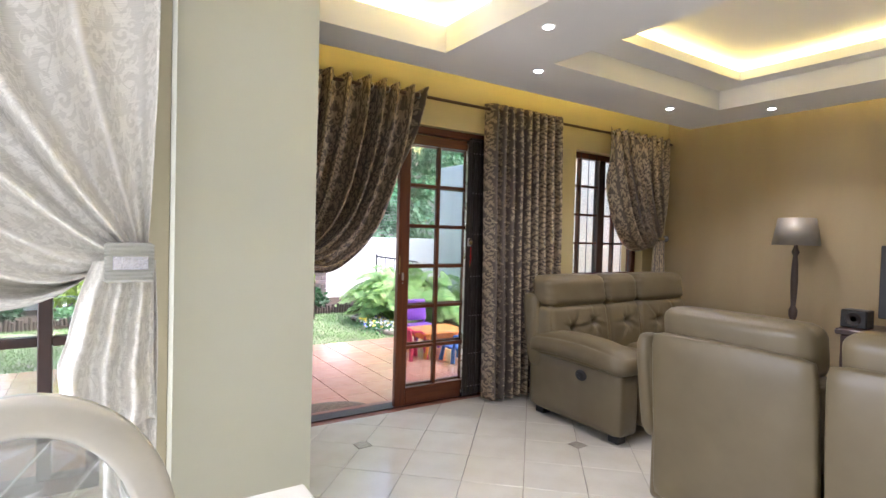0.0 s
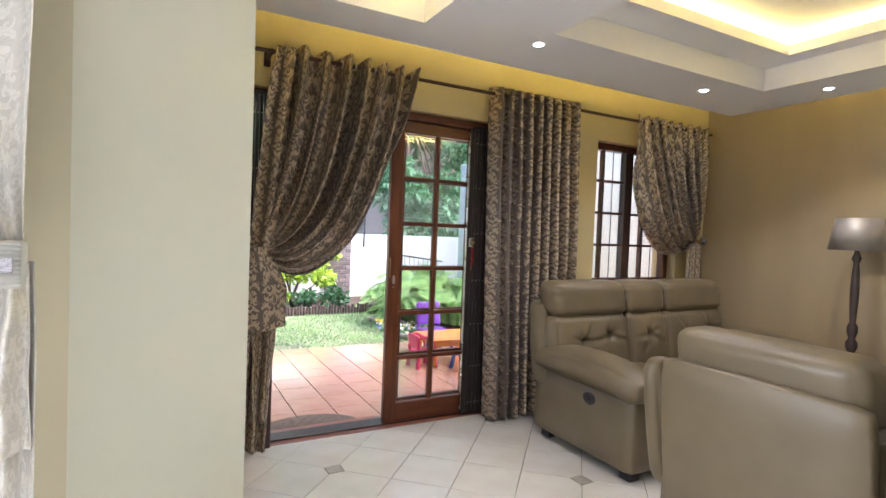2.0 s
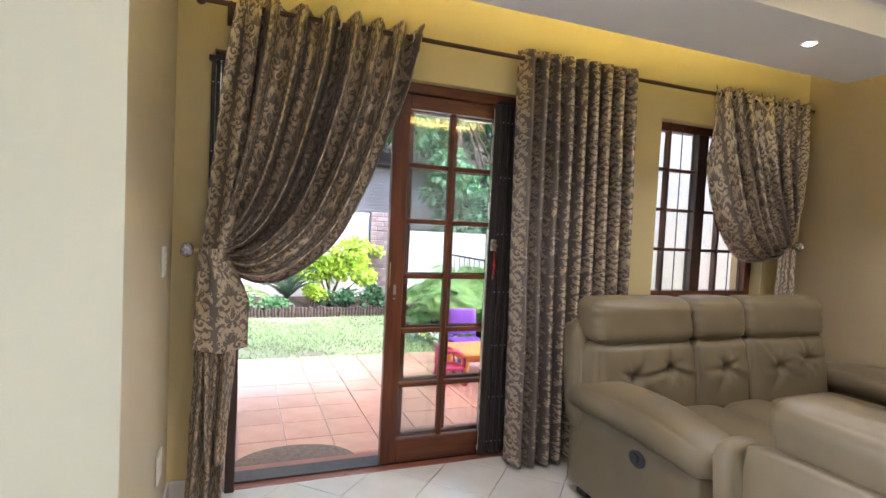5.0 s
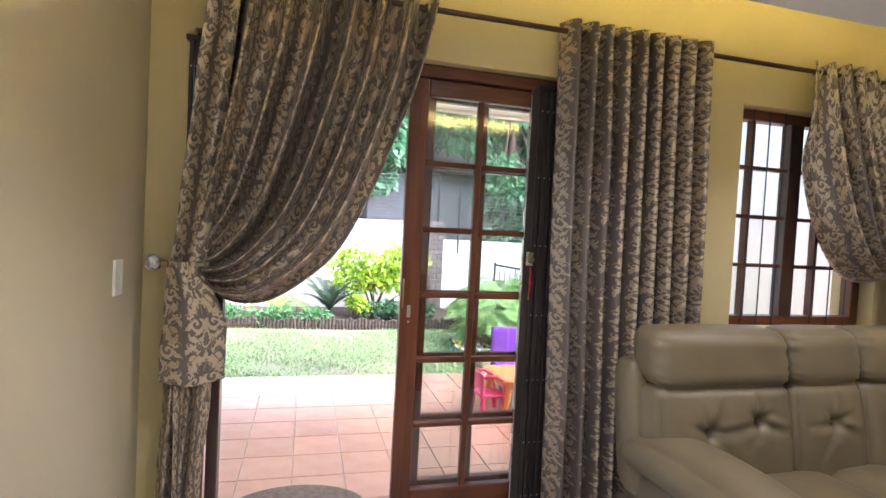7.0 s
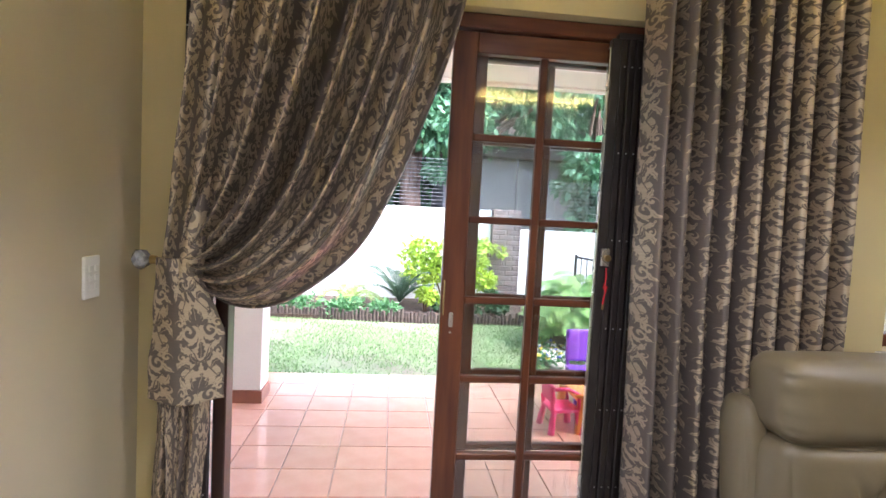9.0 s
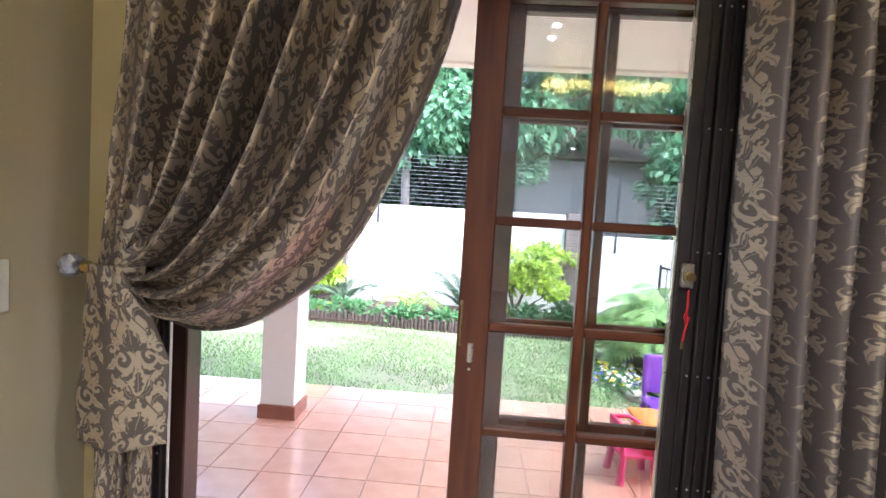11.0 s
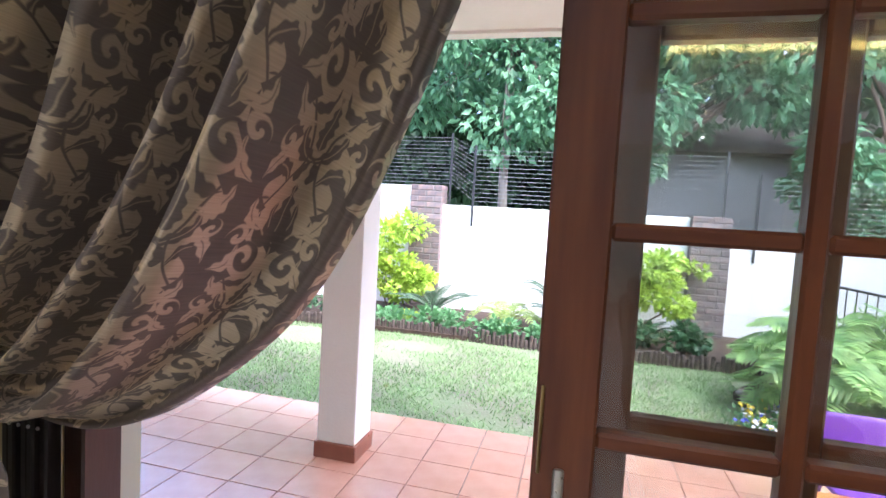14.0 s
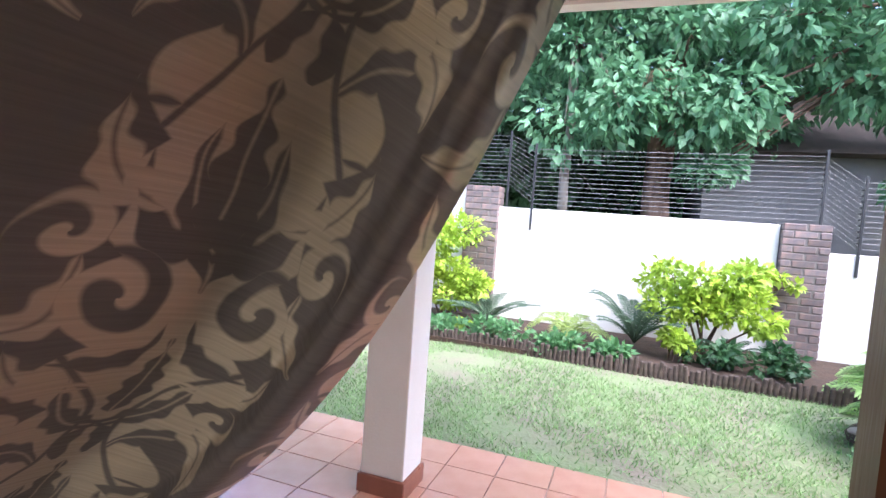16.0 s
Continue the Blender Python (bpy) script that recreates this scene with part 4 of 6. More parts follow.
# ---- sofas ----
def sofa(name, m, width, back_end, seats, label, gap=0.004, inset=0.0):
    """A reclining leather sofa, front towards -y, with swollen arms, tufted backs and head cushions."""
    s = new(name)
    s.matrix_world = m
    dpt, arm = 0.92, 0.21
    part("base", box(arm * 0.6, width - arm * 0.6, 0.10, 0.80, 0.07, 0.30, 0.02, segments=2), M_LEATHER, s)
    for side in (0, 1):
        x0 = 0.0 if side == 0 else width - arm

        def curve(p, n, x0=x0):
            k = (p.y) / 0.85
            return Vector((p.x, p.y, p.z + 0.03 * math.sin(math.pi * min(1, max(0, k))) - 0.02 * max(0, 0.3 - k)))
        part("arm_panel", cushion(x0 + 0.012, x0 + arm - 0.012, 0.015, 0.84, 0.055, 0.46, 0.035, 0.006, 10), M_LEATHER, s, smooth=True)
        part("arm_pad", cushion(x0 - 0.025, x0 + arm + 0.02, -0.015, 0.84, 0.435, 0.585, 0.07, 0.025, 12, curve), M_LEATHER, s, smooth=True)
        part("foot", box(x0 + 0.06, x0 + 0.14, 0.06, 0.14, 0.0, 0.07, 0.005), M_BLACK, s)
        part("foot", box(x0 + 0.06, x0 + 0.14, 0.72, 0.80, 0.0, 0.07, 0.005), M_BLACK, s)

        def lean(p, n):
            return Vector((p.x, p.y + (p.z - 0.45) * 0.16, p.z))
        wx = -0.012 if side == 0 else back_end - 0.02
        part("wing", cushion(wx, wx + 0.09, 0.72, 0.86, 0.36, 0.86, 0.05, 0.012, 8, lean), M_LEATHER, s, smooth=True)
    handle = part("lever_cup", lathe([(0.036, 0), (0.036, 0.006), (0.026, 0.007)], 24), M_BLACK, s, "black recliner lever cup")
    handle.matrix_local = Matrix.Translation((0.013, 0.33, 0.385)) @ Matrix.Rotation(radians(-90), 4, "Y") @ Matrix.Diagonal((1, 1.35, 1, 1))
    lever = part("lever", box(-0.004, 0.004, -0.012, 0.026, -0.016, 0.016, 0.003), M_BLACK, s)
    lever.matrix_local = pose(0.004, 0.33, 0.385, 20)
    inner0, inner1 = arm + 0.015, width - arm - 0.02
    cut = [inner0 + (inner1 - inner0) * q for q in seats]
    for a, c in zip(cut, cut[1:]):
        part("seat", cushion(a + 0.004, c - 0.004, 0.02, 0.66, 0.26, 0.465, 0.06, 0.03, 12), M_LEATHER, s, smooth=True)
        part("footrest", cushion(a + 0.006, c - 0.006, -0.012, 0.10, 0.09, 0.36, 0.04, 0.012, 8), M_LEATHER, s, smooth=True)
    out0, out1 = 0.035, back_end
    cut = [out0 + (out1 - out0) * q for q in seats]
    for a, c in zip(cut, cut[1:]):
        mx = (a + c) / 2

        def tuft(p, n, mx=mx, a=a, c=c):
            q = Vector(p)
            if n.y < -0.3:
                for tx, tz in (((mx - 0.10, 0.63), (mx + 0.13, 0.66)) if c - a > 0.5 else ((mx, 0.645),)):
                    dx, dz = p.x - tx, p.z - tz
                    r = math.hypot(dx, dz)
                    q.y += 0.034 * math.exp(-(r / 0.040) ** 2)
                    for k in range(7):
                        ang = k * math.tau / 7 + 0.5 + 2.1 * tx
                        s1, e1 = dx * math.cos(ang) + dz * math.sin(ang), -dx * math.sin(ang) + dz * math.cos(ang)
                        long = 0.15 + 0.07 * math.sin(k * 2.4 + tx * 5)
                        if 0 < s1 < long:
                            q.y += 0.017 * math.exp(-(e1 / 0.013) ** 2) * (1 - s1 / long)
                            q.y -= 0.011 * math.exp(-((e1 - 0.024) / 0.014) ** 2) * (1 - s1 / long)
            q.y += (q.z - 0.45) * 0.16
            return q

        def lean(p, n, a=a, c=c):
            edge = min(p.x - a, c - p.x)
            ruck = 0.005 * math.sin(p.z * 170 + 3 * math.sin(p.z * 31)) * math.exp(-max(0, edge - 0.012) / 0.035) + 0.006 * noise.noise(Vector((p.x * 7, p.z * 9, a)))
            return Vector((p.x, p.y + (p.z - 0.45) * 0.16 - (ruck if n.y < 0 else 0), p.z))
        part("back_cushion", cushion(a + gap, c - gap, 0.61, 0.80, 0.42, 0.80, 0.050, 0.028, 44, tuft), M_LEATHER, s, smooth=True)
        part("head_cushion", cushion(a + gap - 0.001 + inset, c - gap + 0.001 - inset, 0.60, 0.80, 0.785, 1.010, 0.058, 0.006, 18, lean), M_LEATHER, s, smooth=True)
        part("back_panel", cushion(a + gap + 0.002, c - gap - 0.002, 0.79, 0.86, 0.09, 0.885, 0.03, 0.008, 10, lambda p, n: Vector((p.x, p.y + max(0, p.z - 0.35) * 0.10, p.z))), M_LEATHER, s, smooth=True)
    return tagged(s, label, "sofa", group="leather sofas")


sofa("recliner_sofa", pose(3.455, 2.09, 0), 1.98, 1.70, (0, 0.38, 0.61, 1), "olive tan leather reclining sofa with tufted back below the window")
sofa("recliner_sofa", pose(3.90, 0.13, -0.03, 0, 0, 90), 1.50, 1.47, (0, 0.5, 1), "olive tan leather reclining sofa seen from its plain back", 0.014, 0.03)


# ---- lamp, television, switches, spots ----
def floor_lamp(x, y):
    f = empty("floor_lamp", x, y, 0)
    part("pole", lathe([(q * (1.0 if z < 0.05 else 0.78), z) for q, z in [(0.14, 0), (0.14, 0.02), (0.10, 0.04), (0.035, 0.07), (0.028, 0.20), (0.020, 0.40), (0.030, 0.52), (0.042, 0.56), (0.024, 0.59),
                        (0.045, 0.63), (0.045, 0.66), (0.024, 0.69), (0.040, 0.73), (0.040, 0.77), (0.022, 0.80), (0.030, 0.90), (0.034, 1.00), (0.028, 1.14),
                        (0.020, 1.20), (0.036, 1.23), (0.018, 1.27), (0.012, 1.36)]], 24), M_LAMPWOOD, f, "turned dark wooden pole", smooth=True)
    b = bmesh.new()
    prof = [(0.165, 1.285), (0.130, 1.50), (0.127, 1.50), (0.161, 1.286)]
    rings = [[b.verts.new((r * math.cos(k * math.tau / 40), r * math.sin(k * math.tau / 40), z)) for k in range(40)] for r, z in prof]
    for q, w in zip(rings, rings[1:] + rings[:1]):
        for k in range(40):
            b.faces.new((q[k], q[(k + 1) % 40], w[(k + 1) % 40], w[k]))
    part("shade", b, M_SHADE, f, "silver grey fabric drum shade", smooth=True)
    return tagged(f, "floor lamp with turned dark pole and silver fabric shade", "floor lamp")


floor_lamp(5.42, 2.00)
tv = empty("television", 5.45, 1.0, 0.70)
part("screen", box(-0.02, 0.02, -0.75, 0.46, 0.08, 0.60, 0.006), M_BLACK, tv)
part("foot", box(-0.12, 0.08, -0.35, 0.10, 0.0, 0.09, 0.008), M_BLACK, tv)
tagged(tv, "black flat television on a dark stand", "television")
st = empty("television_stand", 5.45, 0.95, 0)
part("cabinet", box(-0.22, 0.23, -0.9, 0.66, 0.04, 0.66, 0.008), M_DARKWOOD, st)
part("top", box(-0.24, 0.24, -0.93, 0.69, 0.66, 0.70, 0.008), M_DARKWOOD, st)
tagged(st, "low dark wooden television stand", "stand")
sp = empty("speaker", 5.40, 1.57, 0.70)
part("cabinet", box(-0.07, 0.07, -0.08, 0.08, 0.0, 0.13, 0.008), M_BLACK, sp)
part("driver", lathe([(0.05, 0), (0.045, 0.006), (0.02, 0.0)], 20), M_GATE, sp).matrix_local = pose(-0.071, 0, 0.065, 0, -90)
tagged(sp, "small black loudspeaker on the television stand", "speaker")

sw = empty("light_switch", NIB_X, 3.055, 1.135)
part("plate", box(0.0005, 0.010, -0.038, 0.038, -0.06, 0.06, 0.004, segments=2), M_WHITE, sw)
for i in range(3):
    for j in (-1, 1):
        part("rocker", box(0.0105, 0.0135, j * 0.014 - 0.008, j * 0.014 + 0.008, -0.036 + 0.026 * i, -0.018 + 0.026 * i, 0.002), M_WHITE, sw)
tagged(sw, "white plastic switch plate with six small rockers", "light switch")
so = empty("wall_socket", NIB_X, 3.05, 0.30)
part("plate", box(0.0005, 0.010, -0.06, 0.06, -0.06, 0.06, 0.004), M_WHITE, so)
for j in (-1, 1):
    part("rocker", box(0.0105, 0.0135, j * 0.03 - 0.008, j * 0.03 + 0.008, 0.025, 0.043, 0.002), M_WHITE, so)
tagged(so, "white double wall socket near the floor", "wall socket")


def downlight(x, y):
    d = empty("downlight", x, y, BZ)
    b = bmesh.new()
    prof = [(0.022, -0.001), (0.031, -0.005), (0.035, -0.003), (0.035, 0.0), (0.022, 0.0)]
    rings = [[b.verts.new((r * math.cos(k * math.tau / 24), r * math.sin(k * math.tau / 24), z)) for k in range(24)] for r, z in prof]
    for q, w in zip(rings, rings[1:] + rings[:1]):
        for k in range(24):
            b.faces.new((q[k], q[(k + 1) % 24], w[(k + 1) % 24], w[k]))
    part("ring", b, M_WHITE, d, "white ring", smooth=True)
    part("bulb", lathe([(0.021, -0.0015), (0.018, -0.005), (0.010, -0.007)], 20), M_BULB, d)
    lamp("spot", "SPOT", look((x, y, BZ - 0.02), (x, y, 0)), SPOT, (1.0, 0.94, 0.86), 0.03, spot=125)
    return tagged(d, "small round recessed ceiling spot with white ring, lit", "ceiling spot", group="ceiling spots")


# spots from (4.9, 0.4) on stay out of view, added to light the room
for x, y in ((2.97, 2.39), (4.35, 2.44), (4.90, 1.98), (2.55, 1.88), (4.9, 0.4), (2.0, -1.6), (3.8, -1.6), (0.3, -1.6)):
    downlight(x, y)
# area lamp just inside the dining room's own window stands in for its daylight
lamp("dining_daylight", "AREA", look((-1.5, 2.44, 1.2), (-0.9, 0, 1.1)), DINING, (0.95, 0.97, 1.0), 1.5, 1.8)


# ---- dining set ----
def dining_chair(x, y, rz):
    c = empty("dining_chair", x, y, 0, rz)
    # a flat band bent into an oval, with a bead inside it
    b = bmesh.new()
    prof = [(0.0, -0.016), (0.012, -0.022), (0.046, -0.022), (0.058, -0.014), (0.058, 0.014), (0.046, 0.022), (0.012, 0.022), (0.0, 0.016)]
    rings = []
    for k in range(56):
        q = k * math.tau / 56
        rings.append([b.verts.new(((0.155 + r) * math.sin(q), y, 0.775 - (0.198 + r) * math.cos(q))) for r, y in prof])
    for r0, r1 in zip(rings, rings[1:] + rings[:1]):
        for k in range(8):
            b.faces.new((r0[k], r0[(k + 1) % 8], r1[(k + 1) % 8], r1[k]))
    bmesh.ops.recalc_face_normals(b, faces=b.faces)
    part("back_frame", b, M_CHAIRFRAME, c, "cream painted oval frame under clear wrapping", smooth=True)
    bead = [(0.151 * math.sin(q * math.tau / 40), -0.012, 0.775 - 0.194 * math.cos(q * math.tau / 40)) for q in range(41)]
    part("bead", tube(bead, 0.0035, sides=6), M_STEEL, c, smooth=True)
    b = bmesh.new()
    front, rear = b.verts.new((0, 0.006, 0.775)), b.verts.new((0, 0.0, 0.775))
    loops = []
    for y in (0.003, -0.003):
        rows = []
        for j in range(1, 9):
            rows.append([b.verts.new((0.155 * j / 8 * math.cos(k * math.tau / 40), y + 0.008 * noise.noise(Vector((j * 0.7 * math.cos(k * math.tau / 40), 0, j * 0.7 * math.sin(k * math.tau / 40)))) * (1 - j / 8),
                                          0.775 + 0.198 * j / 8 * math.sin(k * math.tau / 40))) for k in range(40)])
        tip = front if y > 0 else rear
        for k in range(40):
            b.faces.new((tip, rows[0][k], rows[0][(k + 1) % 40]))
        for r0, r1 in zip(rows, rows[1:]):
            for k in range(40):
                b.faces.new((r0[k], r1[k], r1[(k + 1) % 40], r0[(k + 1) % 40]))
        loops.append(rows[-1])
    for k in range(40):
        b.faces.new((loops[0][k], loops[1][k], loops[1][(k + 1) % 40], loops[0][(k + 1) % 40]))
    bmesh.ops.recalc_face_normals(b, faces=b.faces)
    part("wrapping", b, M_FILM, c, "crinkled clear plastic film across the open back", smooth=True)
    part("seat", cushion(-0.21, 0.21, -0.46, -0.02, 0.42, 0.49, 0.03, 0.02, 8), M_WRAP, c, smooth=True)
    for sx in (-0.2, 0.2):
        for sy in (-0.46, -0.04):
            part("leg", tube([(sx, sy, 0.0), (sx, sy, 0.43)], 0.02, radii=[0.015, 0.024], sides=10), M_CHAIRFRAME, c)
        part("back_post", tube([(sx * 0.7, -0.03, 0.43), (sx * 0.8, 0.0, 0.63)], 0.016), M_CHAIRFRAME, c)
    return tagged(c, "cream dining chair with round back still wrapped in clear plastic", "dining chair")


M_CHAIRFRAME = material("cream_lacquer", (0.66, 0.62, 0.53), 0.2, scale=6, grain=80, vary=0.06, bump=0.12, coat=0.6)
M_WRAP = material("wrapped_fabric", (0.80, 0.79, 0.80), 0.12, second=(0.70, 0.69, 0.70), scale=14, grain=30, vary=0.08, bump=0.9, depth=0.012, coat=0.8)
M_FILM = film_material("wrapping_film")
dining_chair(0.70, 1.03, 180)
dt = empty("side_table", 1.06, 0.86, 0)
part("tabletop", box(-0.12, 0.10, -0.25, 0.25, 0.735, 0.76, 0.005), M_WHITE, dt)
for sx in (-0.10, 0.07):
    for sy in (-0.22, 0.19):
        part("leg", box(sx, sx + 0.03, sy, sy + 0.03, 0.0, 0.735, 0.003), M_WHITE, dt)
tagged(dt, "narrow white table beside a wrapped chair", "side table")


# ---- patio and garden, large parts ----
bm = box(-60, 60, PY1 - 0.02, 90, -0.5, -0.085)
setting(finish(bm, "ground", M_GRASS_SOIL), "mown green lawn with bare muddy patches", "lawn")
bm = box(5.72, 5.95, 6.6, 7.9, -0.3, 2.45, 0.006)
setting(finish(bm, "wall_screen", M_PLASTER), "tall white plastered screen wall in the garden", "wall")
bm = box(8.0, 8.2, OUT_Y + 0.01, 10.0, -0.3, 3.5, 0.006)
setting(finish(bm, "wall_wing", M_CREAM_PLASTER), "cream plastered side wall of the house wing", "wall")
bm = box(-6.2, -6.0, 2.7, 6.0, -0.3, 2.50, 0.006)
setting(finish(bm, "wall_patio_end", M_PLASTER), "white plastered wall closing the patio", "wall")
col = empty("patio_column", 1.42, 5.40, -0.06)
part("shaft", box(-0.115, 0.115, -0.115, 0.115, 0.10, 2.58, 0.008, segments=2), M_PLASTER, col)
part("skirting", box(-0.128, 0.128, -0.128, 0.128, 0.0, 0.10, 0.004), M_SKIRT, col, "terracotta tile skirting")
tagged(col, "square white plastered patio column with a terracotta skirting", "column")
GY = 10.1
for i, (a, c, z) in enumerate(((-9.0, 0.25, 1.75), (0.70, 4.06, 1.49), (4.54, 9.0, 1.20))):
    b = box(a, c, GY, GY + 0.2, -0.3, z, 0.006)
    setting(finish(b, "garden_wall_%d" % (i + 1), M_PLASTER), "white plastered boundary wall between brick pillars", "wall")
bm = box(-9, 7.9, 8.45, GY, -0.3, -0.03)
setting(finish(bm, "flower_bed", M_SOIL), "dark damp soil of the flower bed along the wall", "flower bed")
bm = bmesh.new()
bmesh.ops.create_circle(bm, cap_ends=True, segments=32, radius=1.0)
for v in bm.verts:
    v.co = Vector((5.0 + v.co.x * (0.95 + 0.06 * math.sin(5 * v.co.y)), 7.25 + v.co.y * 1.15, -0.06))
setting(finish(bm, "side_bed", M_SOIL), "dark soil of the planted bed beside the patio", "flower bed")

# half-round mat outside the doors
b = bmesh.new()
rim = [(2.19 + 0.34 * math.cos(a * math.pi / 24), 3.66 + 0.24 * math.sin(a * math.pi / 24)) for a in range(25)]
top, low = [b.verts.new((x, y, -0.032)) for x, y in rim], [b.verts.new((x, y, -0.05)) for x, y in rim]
b.faces.new(top)
b.faces.new(low[::-1])
for i in range(25):
    j = (i + 1) % 25
    b.faces.new((top[i], low[i], low[j], top[j]))
bmesh.ops.recalc_face_normals(b, faces=b.faces)
tagged(finish(b, "door_mat", M_MAT), "half-round brown coir mat on the patio tiles", "door mat")


# ---- leaves ----
def leaf_mesh(name, centres, aims, sizes, mat, parent, wide=0.5, seed=1, fold=0.25):
    """Many leaves in one mesh: each a pointed blade folded along its rib."""
    rng = np.random.default_rng(seed)
    c, d, s = np.asarray(centres, float), np.asarray(aims, float), np.asarray(sizes, float)[:, None]
    n = len(c)
    d /= np.linalg.norm(d, axis=1, keepdims=True) + 1e-9
    side = np.cross(d, rng.normal(size=(n, 3)) * 0.6 + np.array([0, 0, 1.0]))
    side /= np.linalg.norm(side, axis=1, keepdims=True) + 1e-9
    up = np.cross(side, d)
    w = wide * s * 0.5
    pts = np.stack([c, c + d * s * 0.45 + side * w + up * w * fold, c + d * s * 0.5, c + d * s * 0.45 - side * w + up * w * fold,
                    c + d * s - up * w * 0.3], axis=1).reshape(-1, 3)
    base = np.arange(n)[:, None] * 5
    f = np.concatenate([base + np.array([0, 1, 2]), base + np.array([0, 2, 3]), base + np.array([1, 4, 2]), base + np.array([2, 4, 3])], axis=0)
    me = bpy.data.meshes.new(name)
    me.from_pydata(pts.tolist(), [], f.tolist())
    me.materials.append(mat)
    ob = new(name, me)
    ob.parent = parent
    return ob


def clump(rng, blobs, n, droop=0.5, hollow=0.6):
    """Places and directions of leaves on the outsides of several lobes."""
    k = rng.integers(0, len(blobs), n)
    cen = np.array([b[0] for b in blobs])[k]
    rad = np.array([b[1] for b in blobs])[k]
    v = rng.normal(size=(n, 3))
    v /= np.linalg.norm(v, axis=1, keepdims=True)
    r = hollow + (1 - hollow) * rng.random((n, 1)) ** 0.6
    p = cen + v * rad * r * (1 + 0.22 * np.sin(v[:, :1] * 9 + v[:, 2:] * 7 + k[:, None]))
    aim = v * 0.8 + rng.normal(size=(n, 3)) * 0.5
    aim[:, 2] -= droop
    return p, aim


def tree(name, x, y, trunk, radii, bark, blobs, n, size, leafmat, label, seed, droop=0.7):
    t = empty(name, x, y, -0.085)
    rng = np.random.default_rng(seed)
    b = tube(trunk, 0.1, radii=radii, sides=12)
    top = Vector(trunk[-2])
    for bl in blobs:
        e = Vector((bl[0][0], bl[0][1], bl[0][2]))
        mid = (top + e) / 2 + Vector((0, 0, 0.15))
        tube([top - Vector((0, 0, 0.3)), mid, e], 0.03, bm=b, sides=6, radii=[radii[-1] * 0.7, 0.03, 0.008])
    part("trunk", b, bark, t, smooth=True)
    p, a = clump(rng, blobs, n, droop)
    leaf_mesh("crown", p, a, rng.uniform(0.6, 1.25, n) * size, leafmat, t, wide=0.55, seed=seed)
    return tagged(t, label, "tree")


def lobes(seed, n, x0, x1, y0, y1, z0, z1, r0, r1):
    g = random.Random(seed)
    return [((g.uniform(x0, x1), g.uniform(y0, y1), g.uniform(z0, z1)), np.array([g.uniform(r0, r1), g.uniform(r0, r1) * 0.9, g.uniform(r0, r1) * 0.65])) for _ in range(n)]


tree("pale_trunk_tree", 1.36, 11.6, [(0, 0, 0), (0.01, 0, 1.2), (-0.02, 0, 2.2), (0.03, 0, 3.2), (0.0, 0, 4.6), (0.05, 0, 5.2)], [0.10, 0.085, 0.075, 0.065, 0.05, 0.03], M_BARK,
     lobes(3, 16, -1.7, 1.1, -0.9, 0.7, 2.75, 5.2, 0.45, 0.75), 6500, 0.17, L_TREE, "broadleaf tree with a slim pale grey trunk behind the wall", 11)
tree("hanging_root_tree", 2.75, 11.9, [(0, 0, 0), (0.03, 0, 1.0), (-0.02, 0, 2.0), (0.0, 0, 2.8), (0.1, 0, 3.6), (0.1, 0, 4.2)], [0.30, 0.24, 0.20, 0.20, 0.14, 0.08], M_DARKBARK,
     lobes(5, 14, -0.4, 1.0, -1.0, 0.6, 2.95, 5.4, 0.4, 0.7), 5000, 0.18, L_TREE, "broadleaf tree with a thick fibrous brown trunk", 12)
tree("broad_crown_tree", 6.7, 12.2, [(0, 0, 0), (0.05, 0, 1.2), (0.0, 0, 2.4), (-0.1, 0, 3.4), (-0.1, 0, 4.6), (0, 0, 5.2)], [0.16, 0.14, 0.12, 0.1, 0.07, 0.04], M_DARKBARK,
     lobes(8, 26, -3.7, 1.9, -1.3, 0.9, 2.95, 5.6, 0.5, 0.8) + lobes(18, 9, -0.9, 1.6, -1.2, -0.5, 1.3, 2.8, 0.4, 0.6) + lobes(19, 3, -3.5, -2.9, -0.9, -0.6, 2.2, 2.6, 0.16, 0.26), 13500, 0.19, L_TREE, "broadleaf tree with a wide light green crown", 13)
tree("far_tree", -2.6, 12.6, [(0, 0, 0), (0, 0, 1.6), (0.1, 0, 3.0), (0, 0, 4.4), (0, 0, 5.0)], [0.16, 0.13, 0.1, 0.07, 0.04], M_DARKBARK,
     lobes(9, 14, -2.0, 1.6, -0.8, 0.8, 2.4, 5.4, 0.5, 0.8), 4500, 0.20, L_TREE, "leafy tree beyond the boundary wall", 14)
# hanging dry palm fronds in the middle tree
dry = empty("dry_palm_fronds", 2.62, 11.1, 3.25)
g = random.Random(4)
b = bmesh.new()
for i in range(70):
    a, l = g.uniform(-1.2, 1.2), g.uniform(0.4, 0.95)
    tube([(0, 0, 0.35), (math.sin(a) * 0.2 * l, -0.05, 0.28), (math.sin(a) * 0.45 * l, g.uniform(-0.15, 0.0), 0.30 - l * 0.85)], 0.006, bm=b, sides=3, radii=[0.008, 0.008, 0.003])
part("fronds", b, L_DRY, dry)
tagged(dry, "bundle of dry grey palm fronds hanging in a tree", "palm fronds")

